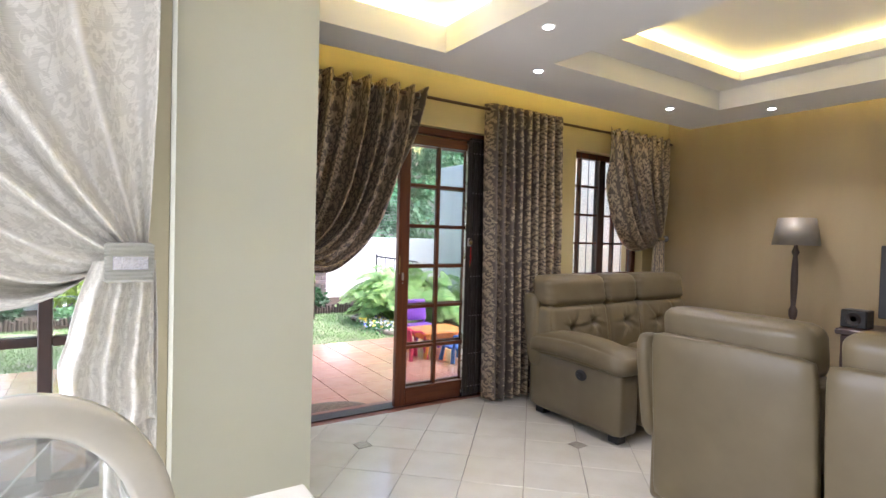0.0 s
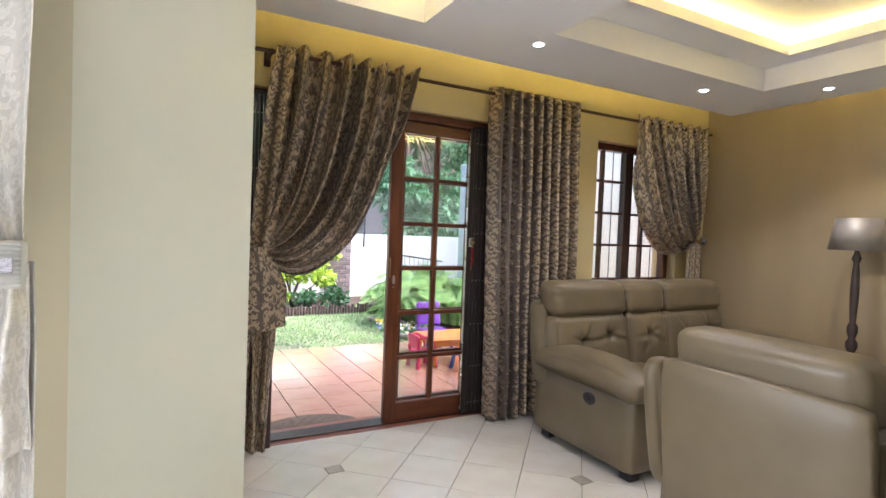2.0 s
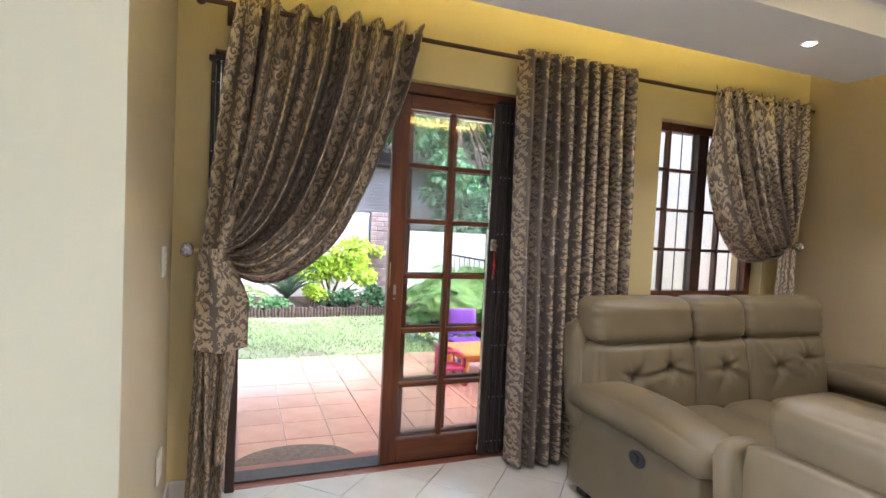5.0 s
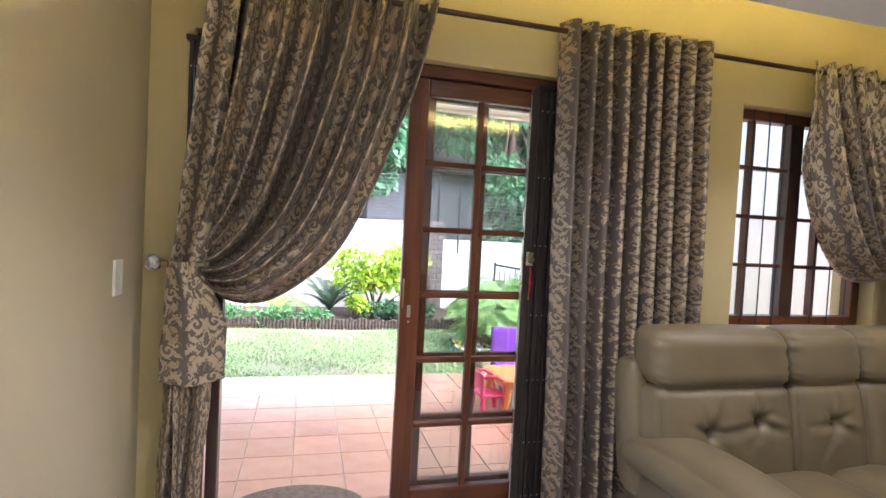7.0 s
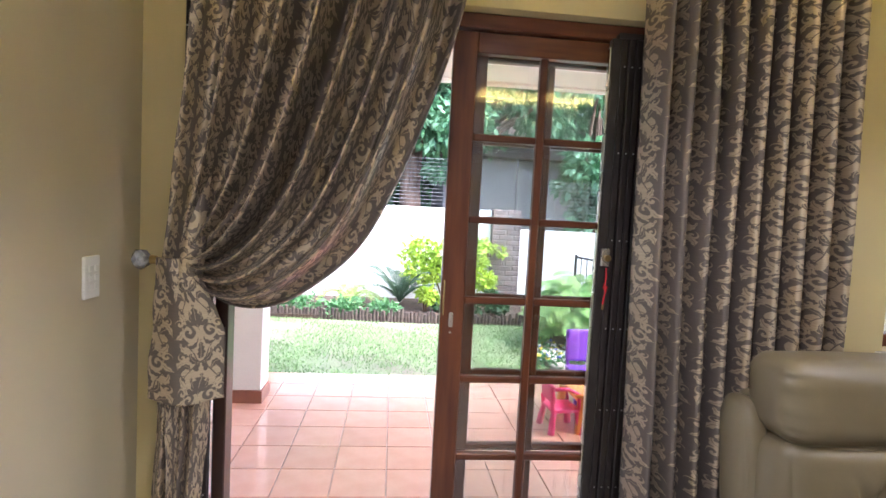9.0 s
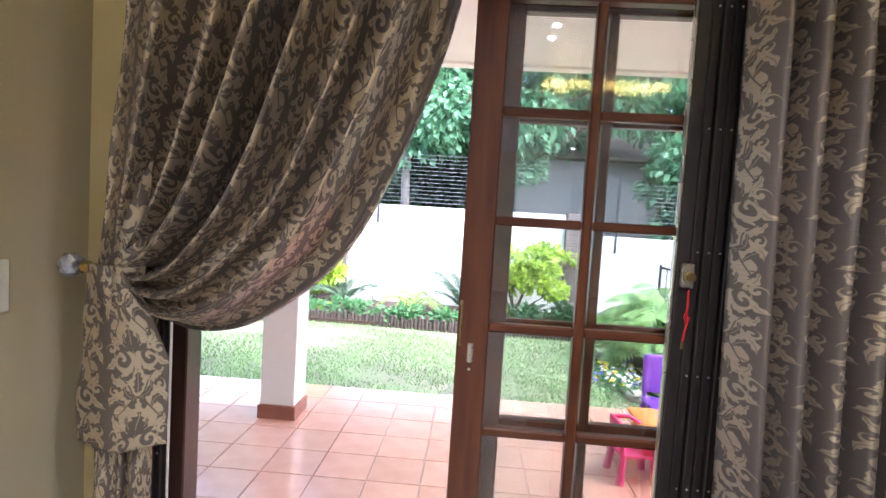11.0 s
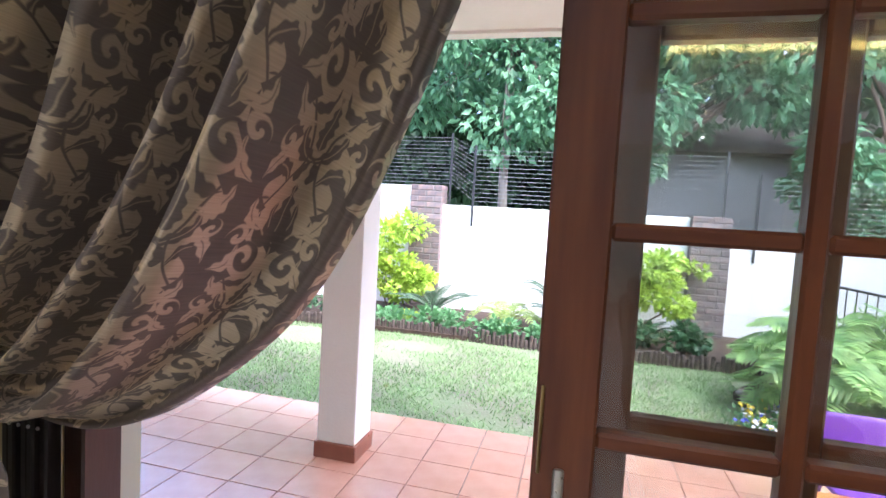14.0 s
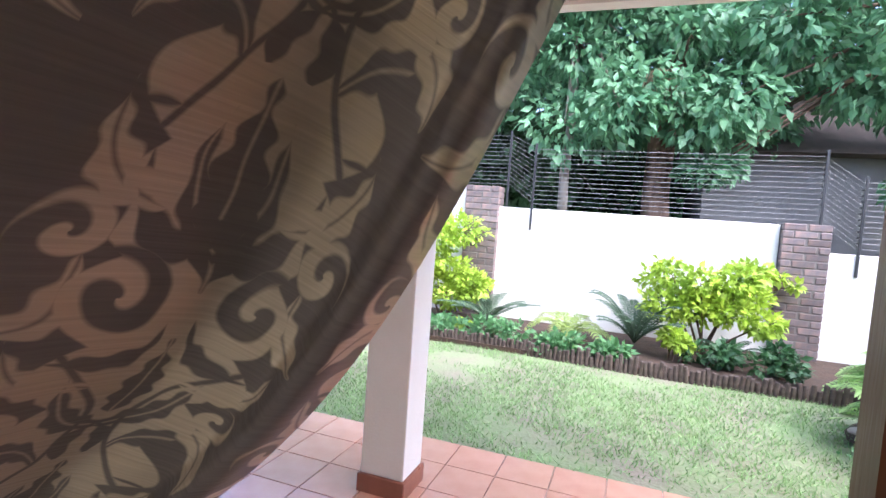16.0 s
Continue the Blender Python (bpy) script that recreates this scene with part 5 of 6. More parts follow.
# dense dark growth behind the trees
hd = empty("hedge", 1.0, 14.6, -0.085)
rng = np.random.default_rng(21)
N_H = 30000
p = np.stack([rng.uniform(-13, 12, N_H), rng.normal(0, 0.55, N_H), rng.uniform(0.0, 5.6, N_H) ** 1.0], axis=1)
p[:, 1] += 0.5 * np.sin(p[:, 0] * 1.7) + 0.3 * np.sin(p[:, 2] * 3.1 + p[:, 0])
p[:, 1] += np.where(rng.random(N_H) < 0.4, 1.1, 0.0)
keep = (np.sin(p[:, 0] * 2.3 + 1.0) * np.sin(p[:, 2] * 2.9 + p[:, 0] * 0.7) < 0.93) | (rng.random(N_H) < 0.5)
keep &= ~((p[:, 0] > 2.2) & (p[:, 2] < 2.85))
p = p[keep]
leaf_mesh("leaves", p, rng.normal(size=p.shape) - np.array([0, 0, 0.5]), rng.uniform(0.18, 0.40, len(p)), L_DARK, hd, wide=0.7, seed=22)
# lumpy dark sheet added behind the leaves as the hedge's shadowed depth
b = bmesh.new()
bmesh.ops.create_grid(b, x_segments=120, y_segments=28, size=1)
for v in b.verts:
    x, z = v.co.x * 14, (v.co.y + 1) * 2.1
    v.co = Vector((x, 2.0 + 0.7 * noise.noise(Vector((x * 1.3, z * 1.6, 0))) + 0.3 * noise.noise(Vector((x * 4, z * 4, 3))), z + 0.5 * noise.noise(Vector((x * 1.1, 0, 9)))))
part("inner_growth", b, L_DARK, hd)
tagged(hd, "dense dark shrubbery behind the boundary wall", "hedge", kind="stuff")

nb = empty("neighbour_house", 6.6, 15.0, -0.085)
part("wall", box(-3.1, 3.0, -2.0, 1.5, 0, 2.75, 0.01), M_GREYWALL, nb)
b = bmesh.new()
vs = [b.verts.new(q) for q in ((-3.5, -2.5, 2.75), (3.4, -2.5, 2.75), (3.4, 2.0, 2.75), (-3.5, 2.0, 2.75), (-3.5, -0.2, 4.1), (3.4, -0.2, 4.1))]
for q in ((0, 1, 5, 4), (2, 3, 4, 5), (0, 4, 3), (1, 2, 5), (0, 3, 2, 1)):
    b.faces.new([vs[k] for k in q])
part("roof", b, M_ROOF, nb, "dark brown roof")
tagged(nb, "grey plastered neighbouring house with a dark roof", "house")


# ---- shrubs and bed plants ----
def shrub(name, x, y, z, blobs, n, size, mat, label, seed, stems=5, droop=0.1):
    s = empty(name, x, y, z)
    g = random.Random(seed)
    b = bmesh.new()
    for i in range(stems):
        bl = blobs[i % len(blobs)][0]
        tube([(g.uniform(-0.05, 0.05), g.uniform(-0.05, 0.05), -0.02), (bl[0] * 0.5, bl[1] * 0.5, bl[2] * 0.55), (bl[0], bl[1], bl[2])], 0.012, bm=b, sides=5, radii=[0.016, 0.011, 0.004])
    part("stem", b, M_DARKBARK, s)
    rng = np.random.default_rng(seed)
    p, a = clump(rng, blobs, n, droop, 0.45)
    leaf_mesh("foliage", p, a, rng.uniform(0.6, 1.3, n) * size, mat, s, wide=0.6, seed=seed)
    return tagged(s, label, "shrub")


shrub("golden_shrub", 0.20, 9.55, -0.03, lobes(31, 9, -0.35, 0.38, -0.2, 0.2, 0.28, 1.22, 0.2, 0.31), 3600, 0.085, L_LIME, "bushy golden lime shrub in front of a brick pillar", 31)
shrub("golden_shrub", 3.30, 9.45, -0.03, lobes(32, 13, -0.50, 0.55, -0.2, 0.2, 0.34, 0.98, 0.17, 0.27), 3600, 0.085, L_LIME, "spreading golden lime shrub on thin brown stems", 32, 8)
shrub("golden_shrub", 2.92, 9.0, -0.03, lobes(33, 3, -0.12, 0.12, -0.1, 0.1, 0.1, 0.28, 0.08, 0.14), 420, 0.08, L_LIME, "small golden lime shrub at the log edging", 33, 3)
shrub("golden_shrub", 3.95, 9.85, 0.75, lobes(34, 3, -0.15, 0.28, -0.05, 0.05, 0.0, 0.16, 0.06, 0.10), 130, 0.09, L_LIME, "thin golden twig leaning across the wall", 34, 4)
for i, (x, y, w, h) in enumerate(((1.15, 8.75, 0.36, 0.14), (1.75, 8.65, 0.25, 0.10), (2.2, 8.72, 0.35, 0.12), (3.45, 8.95, 0.42, 0.22), (3.95, 8.9, 0.35, 0.26), (0.55, 8.7, 0.2, 0.12), (-0.5, 8.8, 0.5, 0.2))):
    shrub("ground_cover_plant", x, y, -0.03, lobes(40 + i, 5, -w * 0.7, w * 0.7, -0.12, 0.12, h * 0.4, h, 0.10, 0.18), 420, 0.085, L_COVER if i in (3, 4, 6) else L_COVER2, "low green ground cover beside the log edging", 40 + i, 3)


def fronds(name, x, y, z, n, length, rise, mat, label, category, seed, leaflet=0.12, pairs=16, droop=0.9, spread=(0, math.tau)):
    """Arching feather fronds from one crown."""
    f = empty(name, x, y, z)
    g = random.Random(seed)
    for k in range(n):
        a = spread[0] + (spread[1] - spread[0]) * (k + g.uniform(-0.3, 0.3)) / n
        l, up = length * g.uniform(0.75, 1.1), rise * g.uniform(0.6, 1.25)
        pts = []
        for i in range(9):
            q = i / 8
            pts.append(Vector((math.cos(a) * l * q, math.sin(a) * l * q, up * (q * 1.9 - q * q * 1.9 * droop))))
        b = tube(pts, 0.006, sides=4, radii=[0.009 - 0.0009 * i for i in range(9)])
        for i in range(pairs):
            q = 0.14 + 0.86 * i / pairs
            j = min(int(q * 8), 7)
            p = pts[j].lerp(pts[j + 1], q * 8 - j)
            d = (pts[j + 1] - pts[j]).normalized()
            s = d.cross(Vector((0, 0, 1))).normalized()
            ll = leaflet * (math.sin(math.pi * (0.12 + 0.83 * q)) * 0.85 + 0.15)
            for sg in (-1, 1):
                tip = p + s * sg * ll * 0.85 + d * ll * 0.55 + Vector((0, 0, -0.15 * ll))
                w = d * 0.009
                m = p.lerp(tip, 0.45) + Vector((0, 0, 0.012))
                v = [b.verts.new(o) for o in (p - w, m - w * 1.3, tip, m + w * 1.3, p + w)]
                b.faces.new(v)
        part("frond", b, mat, f)
    return tagged(f, label, category)


fronds("fern", 1.85, 9.15, 0.0, 13, 0.55, 0.40, L_FERN, "pale yellow green fern with arching fronds", "fern", 51, 0.13)
fronds("fern", 0.62, 9.0, -0.02, 6, 0.22, 0.16, L_LIME, "small yellow leafy plant beside the edging", "fern", 52, 0.09, 8)
fronds("cycad", 2.58, 9.25, 0.05, 22, 0.60, 0.52, L_CYCAD, "stiff dark green cycad in the flower bed", "cycad", 53, 0.10, 20, 0.55)
fronds("cycad", 0.86, 9.30, 0.05, 14, 0.62, 0.34, L_CYCAD, "stiff blue green cycad in the flower bed", "cycad", 54, 0.10, 20, 0.6)
fronds("cycad", 3.55, 9.3, 0.0, 8, 0.35, 0.2, L_CYCAD, "small young cycad under a shrub", "cycad", 55, 0.08, 12, 0.6)


def split_leaf(size, g):
    """One deeply cut leaf, lying along +x, with lobes either side."""
    b = bmesh.new()
    lob = 7
    for i in range(lob):
        q = (i + 0.4) / lob
        p = Vector((q * size, 0, 0.04 * size * math.sin(q * 3)))
        l = size * (0.55 * math.sin(math.pi * (0.15 + 0.72 * q)) + 0.08)
        for sg in (-1, 1):
            tip = p + Vector((l * 0.55, sg * l * 0.85, -0.14 * l))
            w = size * 0.062
            m = p.lerp(tip, 0.55)
            v = [b.verts.new(o) for o in (p - Vector((w * 0.7, 0, 0)), m + Vector((-w, 0, 0.02)), tip, m + Vector((w, 0, 0.02)), p + Vector((w * 0.9, 0, 0)))]
            b.faces.new(v if sg > 0 else v[::-1])
    v = [b.verts.new(o) for o in ((size * 0.85, -0.04 * size, 0), (size * 1.12, 0, -0.06 * size), (size * 0.85, 0.04 * size, 0))]
    b.faces.new(v)
    return b


def philodendron(x, y, z, n, high, seed, label):
    f = empty("split_leaf_plant", x, y, z)
    g = random.Random(seed)
    kinds = []
    for k in range(4):
        me = bpy.data.meshes.new("leaf")
        bb = split_leaf(1.0, g)
        bb.to_mesh(me)
        bb.free()
        me.materials.append(L_PHILO)
        kinds.append(me)
    sb = bmesh.new()
    for i in range(n):
        a, q = g.uniform(0, math.tau), g.random() ** 0.6
        e = Vector((math.cos(a) * 0.62 * q, math.sin(a) * 0.6 * q, high * (0.30 + 0.70 * g.random()) * (1.05 - 0.45 * q)))
        tube([(e.x * 0.15, e.y * 0.15, 0), (e.x * 0.6, e.y * 0.6, e.z * 0.75), e], 0.006, bm=sb, sides=4, radii=[0.010, 0.008, 0.005])
        o = new("leaf", kinds[i % 4])
        o.parent = f
        o.matrix_local = Matrix.LocRotScale(e, Euler((g.uniform(-0.4, 0.4), g.uniform(0.15, 0.9), a + g.uniform(-0.6, 0.6))), Vector((1, 1, 1)) * g.uniform(0.17, 0.32))
    part("stalk", sb, L_PHILO, f)
    return tagged(f, label, "leafy plant")


philodendron(4.72, 7.30, -0.06, 190, 0.98, 61, "large split-leaf philodendron with glossy green leaves")
philodendron(5.15, 6.9, -0.06, 130, 0.85, 62, "split-leaf philodendron beside the patio")
philodendron(4.95, 8.3, -0.06, 60, 0.55, 63, "young split-leaf philodendron near the lawn")
fl = empty("flower_patch", 4.12, 6.62, -0.06)
rng = np.random.default_rng(71)
p = np.stack([rng.normal(0, 0.16, 420), rng.normal(0, 0.22, 420), rng.uniform(0, 0.09, 420)], axis=1)
leaf_mesh("foliage", p, rng.normal(size=p.shape) + np.array([0, 0, 1.0]), rng.uniform(0.03, 0.06, 420), L_COVER2, fl, wide=0.7, seed=72)
for nm, mt, k in (("white_petals", M_PETAL_W, 60), ("yellow_petals", M_PETAL_Y, 45), ("blue_petals", M_PETAL_B, 18)):
    q = np.stack([rng.normal(0, 0.16, k), rng.normal(0, 0.22, k), rng.uniform(0.06, 0.13, k)], axis=1)
    q = np.repeat(q, 4, axis=0)
    leaf_mesh(nm, q, rng.normal(size=q.shape) * np.array([1, 1, 0.3]), np.full(len(q), 0.03), mt, fl, wide=1.0, seed=73)["kind"] = "stuff"
tagged(fl, "white, yellow and blue pansies at the lawn edge", "flowers")
g = random.Random(9)
for i in range(9):
    b = bmesh.new()
    bmesh.ops.create_icosphere(b, subdivisions=2, radius=g.uniform(0.05, 0.10))
    for v in b.verts:
        v.co *= 1 + 0.25 * noise.noise(v.co * 9 + Vector((i, 0, 0)))
        v.co.z *= 0.7
    o = tagged(finish(b, "garden_stone", M_STONE, smooth=True), "pale rounded stone edging the flower bed", "stone", group="bed stones")
    o.matrix_world = pose(4.16 + g.uniform(-0.08, 0.12), 6.15 + 0.19 * i, -0.05, 0, 0, g.uniform(0, 360))

# black pool railing near the far corner
rl = empty("metal_railing", 5.15, 9.0, -0.085)
part("rail", tube([(0, 0, 0.94), (0.6, -0.5, 0.86)], 0.014), M_POST, rl)
part("rail", tube([(0, 0, 0.15), (0.6, -0.5, 0.10)], 0.012), M_POST, rl)
part("post", tube([(0, 0, 0), (0, 0, 0.98)], 0.018), M_POST, rl)
for i in range(1, 9):
    part("baluster", tube([(0.066 * i, -0.055 * i, 0.13), (0.066 * i, -0.055 * i, 0.93 - 0.009 * i)], 0.006, sides=6), M_POST, rl)
tagged(rl, "black metal railing with thin balusters", "railing")

# electric fence along the wall
ef = empty("electric_fence", 0, GY + 0.1, 0)
runs = (((-9.0, 0.80), 1.78, 2.50), ((1.15, 4.44), 1.53, 2.33), ((4.83, 9.0), 1.24, 2.05))
for (a, c), z0, z1 in runs:
    for i in range(13):
        z = z0 + (z1 - z0) * (i + 0.5) / 13
        part("wire", tube([(a, 0, z), ((a + c) / 2, 0, z - 0.006), (c, 0, z)], 0.003, sides=5), M_WIRE, ef)
for r0, r1 in zip(runs, runs[1:]):
    for i in range(13):
        za, zb = (r[1] + (r[2] - r[1]) * (i + 0.5) / 13 for r in (r0, r1))
        part("wire", tube([(r0[0][1], 0, za), (r1[0][0], -0.02, zb)], 0.0022, sides=5), M_WIRE, ef)
for x, z0, z1 in ((0.80, 1.5, 2.52), (1.15, 1.20, 2.36), (4.44, 1.45, 2.36), (4.83, 0.95, 2.08), (-3.2, 1.5, 2.52), (8.0, 0.95, 2.08)):
    part("post", box(x - 0.014, x + 0.014, -0.125, -0.105, z0, z1, 0.002), M_POST, ef)
    for i in range(10):
        part("insulator", lathe([(0.010, 0), (0.010, 0.02), (0.006, 0.03)], 8), M_POST, ef).matrix_local = pose(x, -0.02, max(z0 + 0.3, z1 - 0.75) + 0.075 * i * 0.9, 90)
tagged(ef, "electric fence of thin wires on black posts above the wall", "fence")


# ---- children's plastic furniture ----
def kid_chair(name, x, y, rz, mat, seat, back, w, label, arms=False):
    c = empty(name, x, y, -0.05, rz)
    part("seat", cushion(-w / 2, w / 2, -w / 2, w / 2, seat - 0.03, seat, 0.012, 0.004, 8), mat, c, smooth=True)
    b = cushion(-w / 2, w / 2, w / 2 - 0.03, w / 2, seat + 0.03, back, 0.014, 0.0, 8, lambda p, n: Vector((p.x * (1 - 0.15 * (p.z - seat)), p.y + 0.12 * (p.z - seat), p.z)))
    part("backrest", b, mat, c, smooth=True)
    for sx in (-1, 1):
        for sy in (-1, 1):
            part("leg", tube([(sx * w * 0.52, sy * w * 0.52, 0), (sx * w * 0.42, sy * w * 0.42, seat - 0.02)], 0.02, radii=[0.024, 0.02], sides=8), mat, c)
        part("back_post", tube([(sx * w * 0.42, w * 0.46, seat - 0.02), (sx * w * 0.43, w * 0.50, seat + 0.05)], 0.015), mat, c)
        if arms:
            part("armrest", tube([(sx * w * 0.5, w * 0.45, back * 0.92), (sx * w * 0.55, 0, seat + 0.14), (sx * w * 0.52, -w * 0.4, seat + 0.10), (sx * w * 0.48, -w * 0.45, seat - 0.01)], 0.013), mat, c, smooth=True)
    return tagged(c, label, "child's chair", group="children's chairs")


kt = empty("childs_table", 3.98, 5.02, -0.05)
part("tabletop", cushion(-0.30, 0.30, -0.25, 0.25, 0.25, 0.28, 0.012, 0.0, 8), M_ORANGE, kt, smooth=True)
part("apron", box(-0.26, 0.26, -0.21, 0.21, 0.20, 0.252, 0.004), M_ORANGE, kt)
for sx in (-1, 1):
    for sy in (-1, 1):
        part("leg", tube([(sx * 0.26, sy * 0.21, 0), (sx * 0.235, sy * 0.185, 0.24)], 0.03, radii=[0.024, 0.036], sides=10), M_ORANGE, kt)
tagged(kt, "orange plastic children's table on the patio", "child's table")
kid_chair("childs_chair", 4.02, 5.42, 0, M_PURPLE, 0.26, 0.545, 0.31, "purple plastic children's chair behind the orange table")
kid_chair("childs_chair", 3.62, 4.90, 95, M_PINK, 0.17, 0.33, 0.20, "bright pink plastic children's chair with arms", True)
kid_chair("childs_chair", 3.98, 4.62, 180, M_BLUE, 0.17, 0.30, 0.22, "blue plastic children's chair by the orange table")


# ---- pieces: tiles, bricks, logs, grass ----
def clip(poly, axis, limit, keep_less):
    out = []
    for i, p in enumerate(poly):
        q = poly[(i + 1) % len(poly)]
        a, c = (p[axis] <= limit) == keep_less or p[axis] == limit, (q[axis] <= limit) == keep_less or q[axis] == limit
        if a:
            out.append(p)
        if a != c:
            f = (limit - p[axis]) / (q[axis] - p[axis])
            out.append((p[0] + (q[0] - p[0]) * f, p[1] + (q[1] - p[1]) * f))
    return out


def prism(poly, z0, z1, bm=None, chamfer=0.003):
    b = bm or bmesh.new()
    cx, cy = sum(p[0] for p in poly) / len(poly), sum(p[1] for p in poly) / len(poly)
    rings = []
    for k, z in ((1.0, z0), (1.0, z1 - chamfer * 0.5), (1 - chamfer * 6, z1)):
        rings.append([b.verts.new((cx + (x - cx) * k, cy + (y - cy) * k, z)) for x, y in poly])
    n = len(poly)
    for q, w in zip(rings, rings[1:]):
        for k in range(n):
            b.faces.new((q[k], q[(k + 1) % n], w[(k + 1) % n], w[k]))
    b.faces.new(rings[-1])
    return b


floor_ob = bpy.data.objects["floor"]
S, TA = 0.3243, radians(-42.9)
N1, N2 = (math.cos(TA), math.sin(TA)), (-math.sin(TA), math.cos(TA))
OX, OY = 2.138, 2.935
rest, count = bmesh.new(), 0
GAP, CUT = 0.003, 0.062


def tile_outline(i, j):
    """The tile's corners in steps of the grid; corners at an insert are cut off."""
    def has(a, c):
        return (a - 4 * c) % 17 == 0
    o = []
    g = GAP / S
    for (a, c), (d1, d2) in (((i, j), ((0, 1), (1, 0))), ((i + 1, j), ((-1, 0), (0, 1))), ((i + 1, j + 1), ((0, -1), (-1, 0))), ((i, j + 1), ((1, 0), (0, -1)))):
        sx, sy = (1 if a == i else -1), (1 if c == j else -1)
        px, py = a + sx * g / 2, c + sy * g / 2
        if has(a, c):
            k = CUT / S * 1.0
            o.append((px + d1[0] * k, py + d1[1] * k))
            o.append((px + d2[0] * k, py + d2[1] * k))
        else:
            o.append((px, py))
    return [(OX + S * (u * N1[0] + v * N2[0]), OY + S * (u * N1[1] + v * N2[1])) for u, v in o]


plain = None
for i in range(-22, 22):
    for j in range(-24, 12):
        poly = tile_outline(i, j)
        cx, cy = sum(p[0] for p in poly) / len(poly), sum(p[1] for p in poly) / len(poly)
        if not (-3.9 < cx < 5.9 and -4.6 < cy < 3.6):
            continue
        raw = poly
        poly = clip(clip(poly, 1, WALL_Y + 0.018, True), 0, BACK_X, True)
        if cx < NIB_X:
            poly = clip(poly, 1, NIB_Y - 0.015 if cx > 0.9 else 2.44, True)
        if len(poly) < 3:
            continue
        if 1.2 < cx < 5.8 and 0.4 < cy:
            if poly == raw and len(poly) == 4:
                if plain is None:
                    b = prism([(x - cx, y - cy) for x, y in poly], -0.012, 0.0)
                    plain = bpy.data.meshes.new("tile")
                    b.to_mesh(plain)
                    b.free()
                    plain.materials.append(M_TILE)
                o = new("tile", plain)
            else:
                o = finish(prism([(x - cx, y - cy) for x, y in poly], -0.012, 0.0), "tile", M_TILE)
            o.parent = floor_ob
            o.location = (cx, cy, 0)
        else:
            prism(poly, -0.012, 0.0, bm=rest)
for i in range(-22, 22):
    for j in range(-24, 12):
        if (i - 4 * j) % 17:
            continue
        x, y = OX + S * (i * N1[0] + j * N2[0]), OY + S * (i * N1[1] + j * N2[1])
        if 1.7 < x < 5.6 and 0.4 < y < 3.25:
            k = CUT - 0.004
            b = prism([(-k * N1[0], -k * N1[1]), (-k * N2[0], -k * N2[1]), (k * N1[0], k * N1[1]), (k * N2[0], k * N2[1])], -0.012, -0.0005)
            o = finish(b, "insert", M_INSERT)
            o.parent = floor_ob
            o.location = (x, y, 0)
o = finish(rest, "far_tiles", M_TILE, floor_ob)
tagged(o, kind="stuff")

patio_ob = bpy.data.objects["patio"]
P = 0.2835
b = prism([(-P / 2 + 0.003, -P / 2 + 0.003), (P / 2 - 0.003, -P / 2 + 0.003), (P / 2 - 0.003, P / 2 - 0.003), (-P / 2 + 0.003, P / 2 - 0.003)], -0.012, 0.0)
tile_me = bpy.data.meshes.new("tile")
b.to_mesh(tile_me)
b.free()
tile_me.materials.append(M_TERRA)
rest = bmesh.new()
for i in range(-30, 24):
    for j in range(0, 12):
        x, y = 2.165 + P * (i + 0.5), PY1 - 0.005 - P * (j + 0.5)
        if y < 2.75 or (y < OUT_Y and x > 0.9):
            poly = [(x - P / 2, y - P / 2), (x + P / 2, y - P / 2), (x + P / 2, y + P / 2), (x - P / 2, y + P / 2)]
            poly = clip(poly, 1, OUT_Y + 0.003, False) if x > 0.9 else poly
            if len(poly) > 2 and y > 2.7:
                prism(poly, -0.062, -0.05, bm=rest)
            continue
        if -0.9 < x < 5.7:
            o = new("tile", tile_me)
            o.parent = patio_ob
            o.location = (x, y, -0.05)
        else:
            prism([(x - P / 2 + 0.003, y - P / 2 + 0.003), (x + P / 2 - 0.003, y - P / 2 + 0.003), (x + P / 2 - 0.003, y + P / 2 - 0.003), (x - P / 2 + 0.003, y + P / 2 - 0.003)], -0.062, -0.05, bm=rest)
tagged(finish(rest, "far_tiles", M_TERRA, patio_ob), kind="stuff")

# brick pillars
BL, BH = 0.222, 0.073


def brick_mesh(l, w, h, seed):
    b = box(-l / 2, l / 2, -w / 2, w / 2, -h / 2, h / 2, 0.006)
    g = random.Random(seed)
    for v in b.verts:
        v.co += Vector((g.uniform(-1, 1), g.uniform(-1, 1), g.uniform(-1, 1))) * 0.003
    me = bpy.data.meshes.new("brick")
    b.to_mesh(me)
    b.free()
    me.materials.append(M_BRICK)
    return me


whole = [brick_mesh(BL, 0.105, BH, k) for k in range(3)]
half = [brick_mesh(0.105, 0.105, BH, k + 9) for k in range(2)]


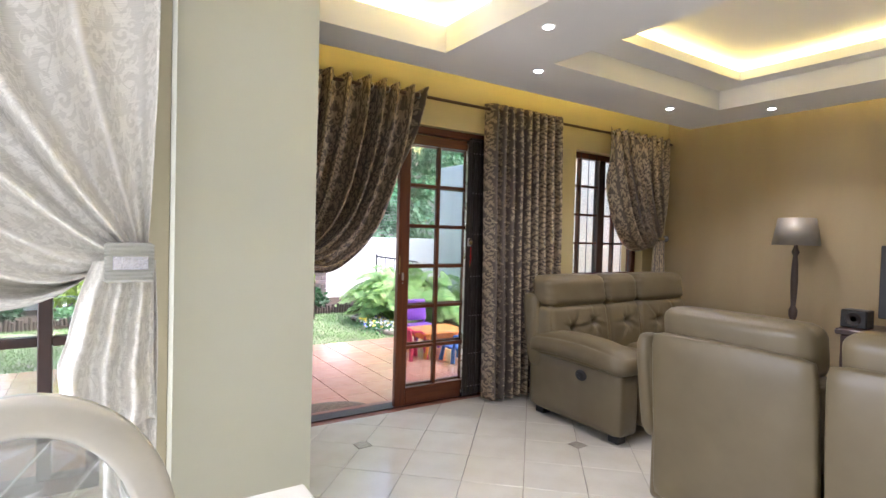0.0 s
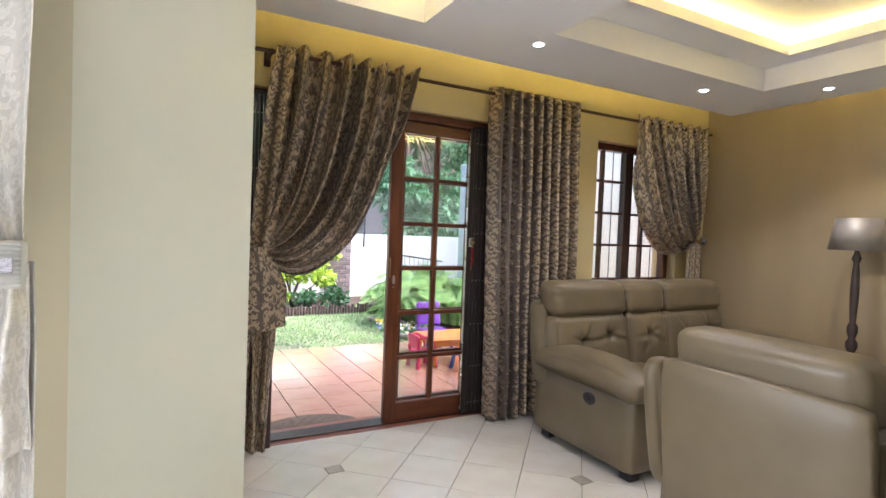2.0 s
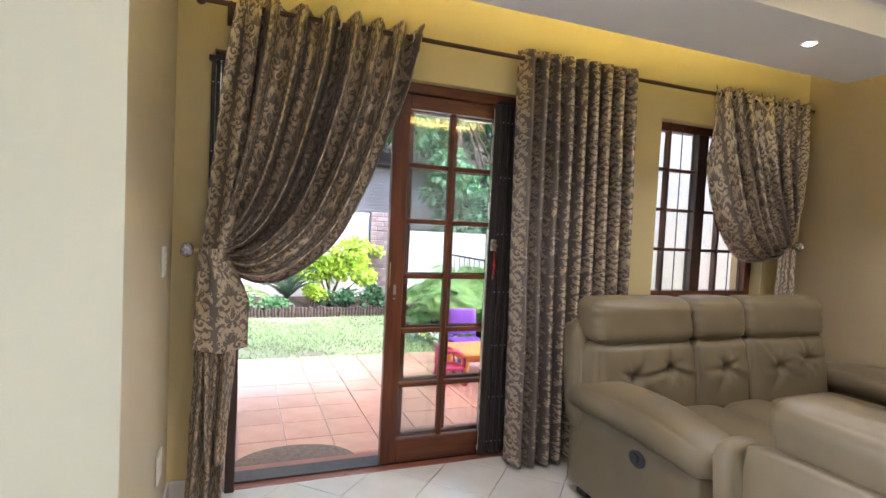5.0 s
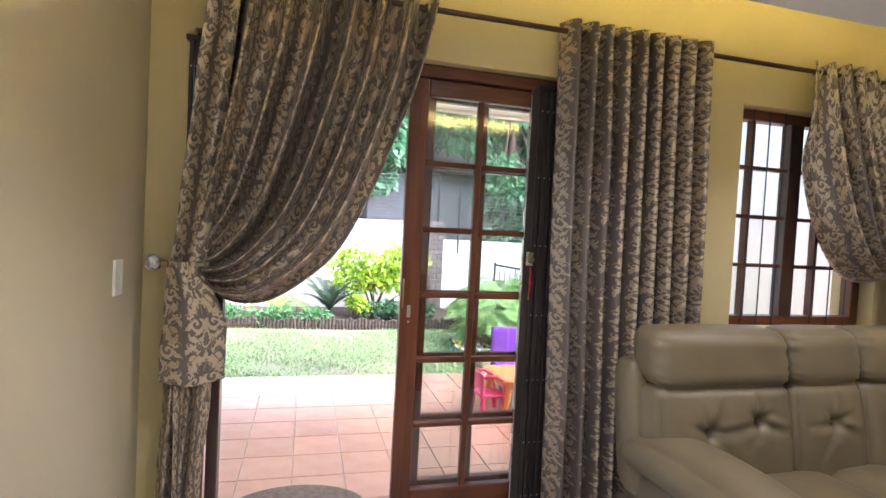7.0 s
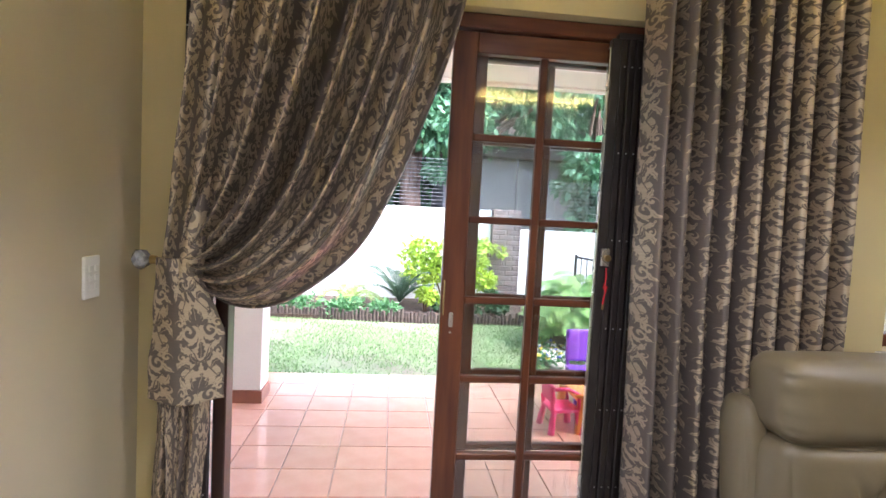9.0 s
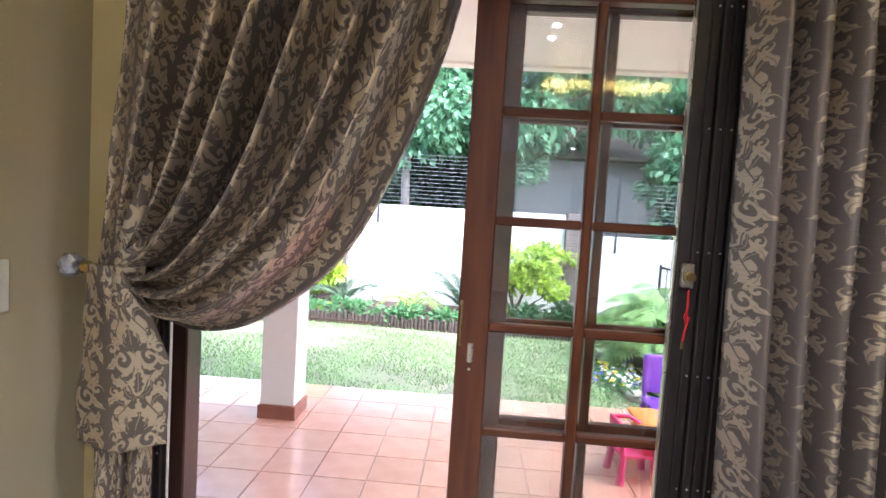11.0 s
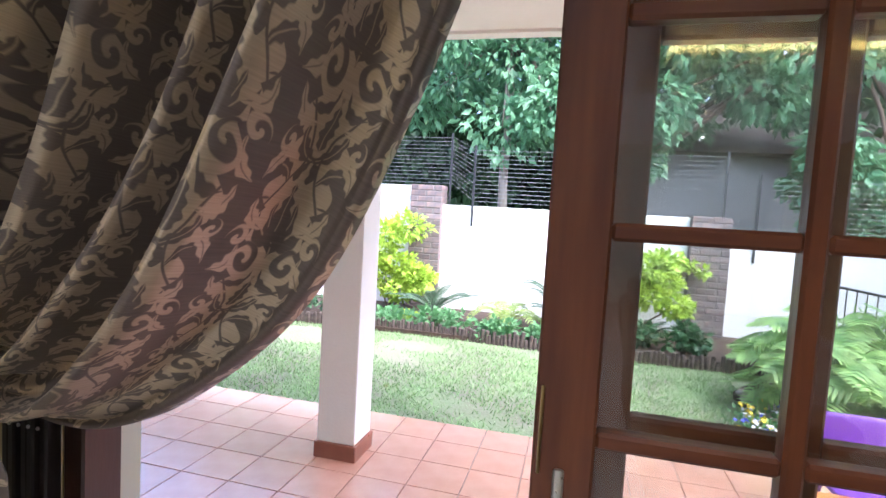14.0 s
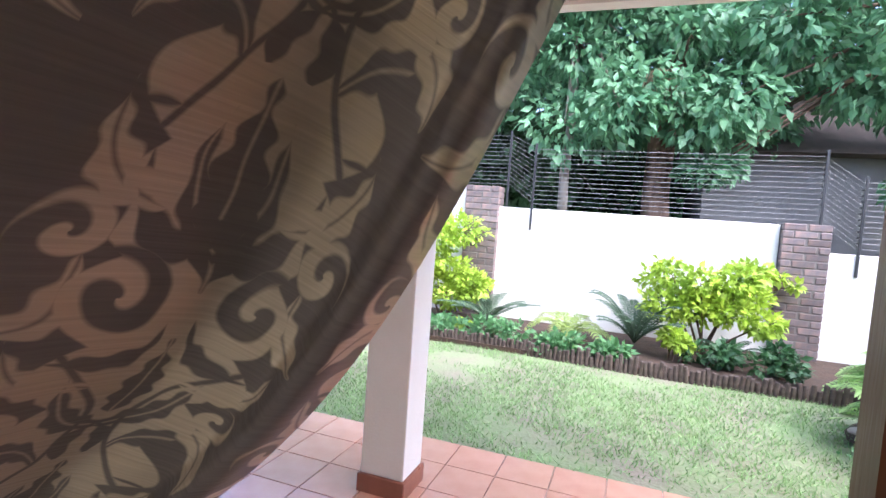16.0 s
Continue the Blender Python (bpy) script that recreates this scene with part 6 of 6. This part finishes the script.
def pillar(x, z1):
    w = 0.47
    pl = empty("brick_pillar", x, GY + 0.04, -0.085)
    part("mortar", box(-w / 2 + 0.008, w / 2 - 0.008, -0.152, 0.16, -0.1, z1 - 0.0), M_MORTAR, pl)
    g = random.Random(int(x * 10))
    rows = int((z1 + 0.02) / (BH + 0.011))
    for r in range(rows):
        z = 0.045 + r * (BH + 0.011)
        if r % 2:
            spans = [(-w / 2 + 0.0525, half), (-w / 2 + 0.105 + 0.0115 + BL / 2, whole), (w / 2 - 0.0525, half)]
        else:
            spans = [(-w / 2 + BL / 2, whole), (w / 2 - BL / 2, whole)]
        for cx, kind in spans:
            o = new("brick", kind[g.randrange(len(kind))])
            o.parent = pl
            o.location = (cx, -0.108 + g.uniform(-0.004, 0.003), z)
        for sx in (-1, 1):
            o = new("brick", whole[g.randrange(3)])
            o.parent = pl
            o.matrix_local = pose(sx * (w / 2 - 0.0535), 0.058, z, 0, 0, 90)
    return tagged(pl, "weathered red and grey facebrick garden pillar", "pillar", group="brick pillars")


pillar(0.475, 1.84)
pillar(4.30, 1.60)

# log edging round the bed
ed = empty("log_edging", 1.0, 8.42, -0.085)
logs = []
for k in range(4):
    b = lathe([(0.022, -0.05), (0.0235, 0.02), (0.022, 0.125 + 0.012 * k), (0.017, 0.135 + 0.012 * k)], 9)
    for v in b.verts:
        v.co.x *= 1 + 0.12 * noise.noise(v.co * 30 + Vector((k, 0, 0)))
        v.co.z += 0.01 * noise.noise(v.co * 40) if v.co.z > 0.1 else 0
    me = bpy.data.meshes.new("log")
    b.to_mesh(me)
    b.free()
    me.materials.append(M_LOG)
    logs.append(me)
g = random.Random(77)
x, k = -4.6, 0
while x < 4.45:
    o = new("log", logs[g.randrange(4)])
    o.parent = ed
    y = 0.03 * math.sin(x * 1.9) + 0.05 * math.sin(x * 0.8 + 1)
    o.matrix_local = Matrix.LocRotScale(Vector((x - 1.0, y, 0)), Euler((g.uniform(-0.08, 0.08), g.uniform(-0.1, 0.1), g.uniform(0, 6))), Vector((1, 1, g.uniform(0.75, 1.1))))
    x += 0.0445 + g.uniform(-0.004, 0.006)
tagged(ed, "row of short dark weathered logs edging the flower bed", "log edging")

# grass
rng = np.random.default_rng(5)
n = 60000
gx, gy = rng.uniform(-3.5, 5.2, n), PY1 + 0.03 + (8.42 - PY1) * rng.random(n) ** 1.0
bare = np.sin(gx * 1.7 + 0.5) * np.sin(gy * 2.6 + gx * 0.6) + 0.6 * np.sin(gx * 5.1 + gy * 3.7) * np.sin(gy * 6.1) + rng.normal(0, 0.45, n)
ok = (bare < 0.55) & ~((gx > 4.15) & (gy < 8.2))
ok &= ~((np.hypot((gx - 1.0) / 0.35, (gy - 7.95) / 0.2) < 1) | (np.hypot((gx + 0.2) / 0.6, (gy - 7.9) / 0.35) < 1))
gx, gy = gx[ok], gy[ok]
n = len(gx)
h = rng.uniform(0.014, 0.045, n)
a = rng.uniform(0, 2 * np.pi, n)
lean = rng.normal(0, 0.022, (n, 2))
w = 0.0035 + 0.003 * rng.random(n)
z0 = np.full(n, -0.087)
v0 = np.stack([gx - np.cos(a) * w, gy - np.sin(a) * w, z0], 1)
v1 = np.stack([gx + np.cos(a) * w, gy + np.sin(a) * w, z0], 1)
v2 = np.stack([gx + lean[:, 0], gy + lean[:, 1], z0 + h], 1)
me = bpy.data.meshes.new("grass")
me.from_pydata(np.stack([v0, v1, v2], 1).reshape(-1, 3).tolist(), [], np.arange(3 * n).reshape(-1, 3).tolist())
me.materials.append(L_GRASS)
tagged(new("grass", me), "short green grass blades with thin patches", "grass", kind="stuff")
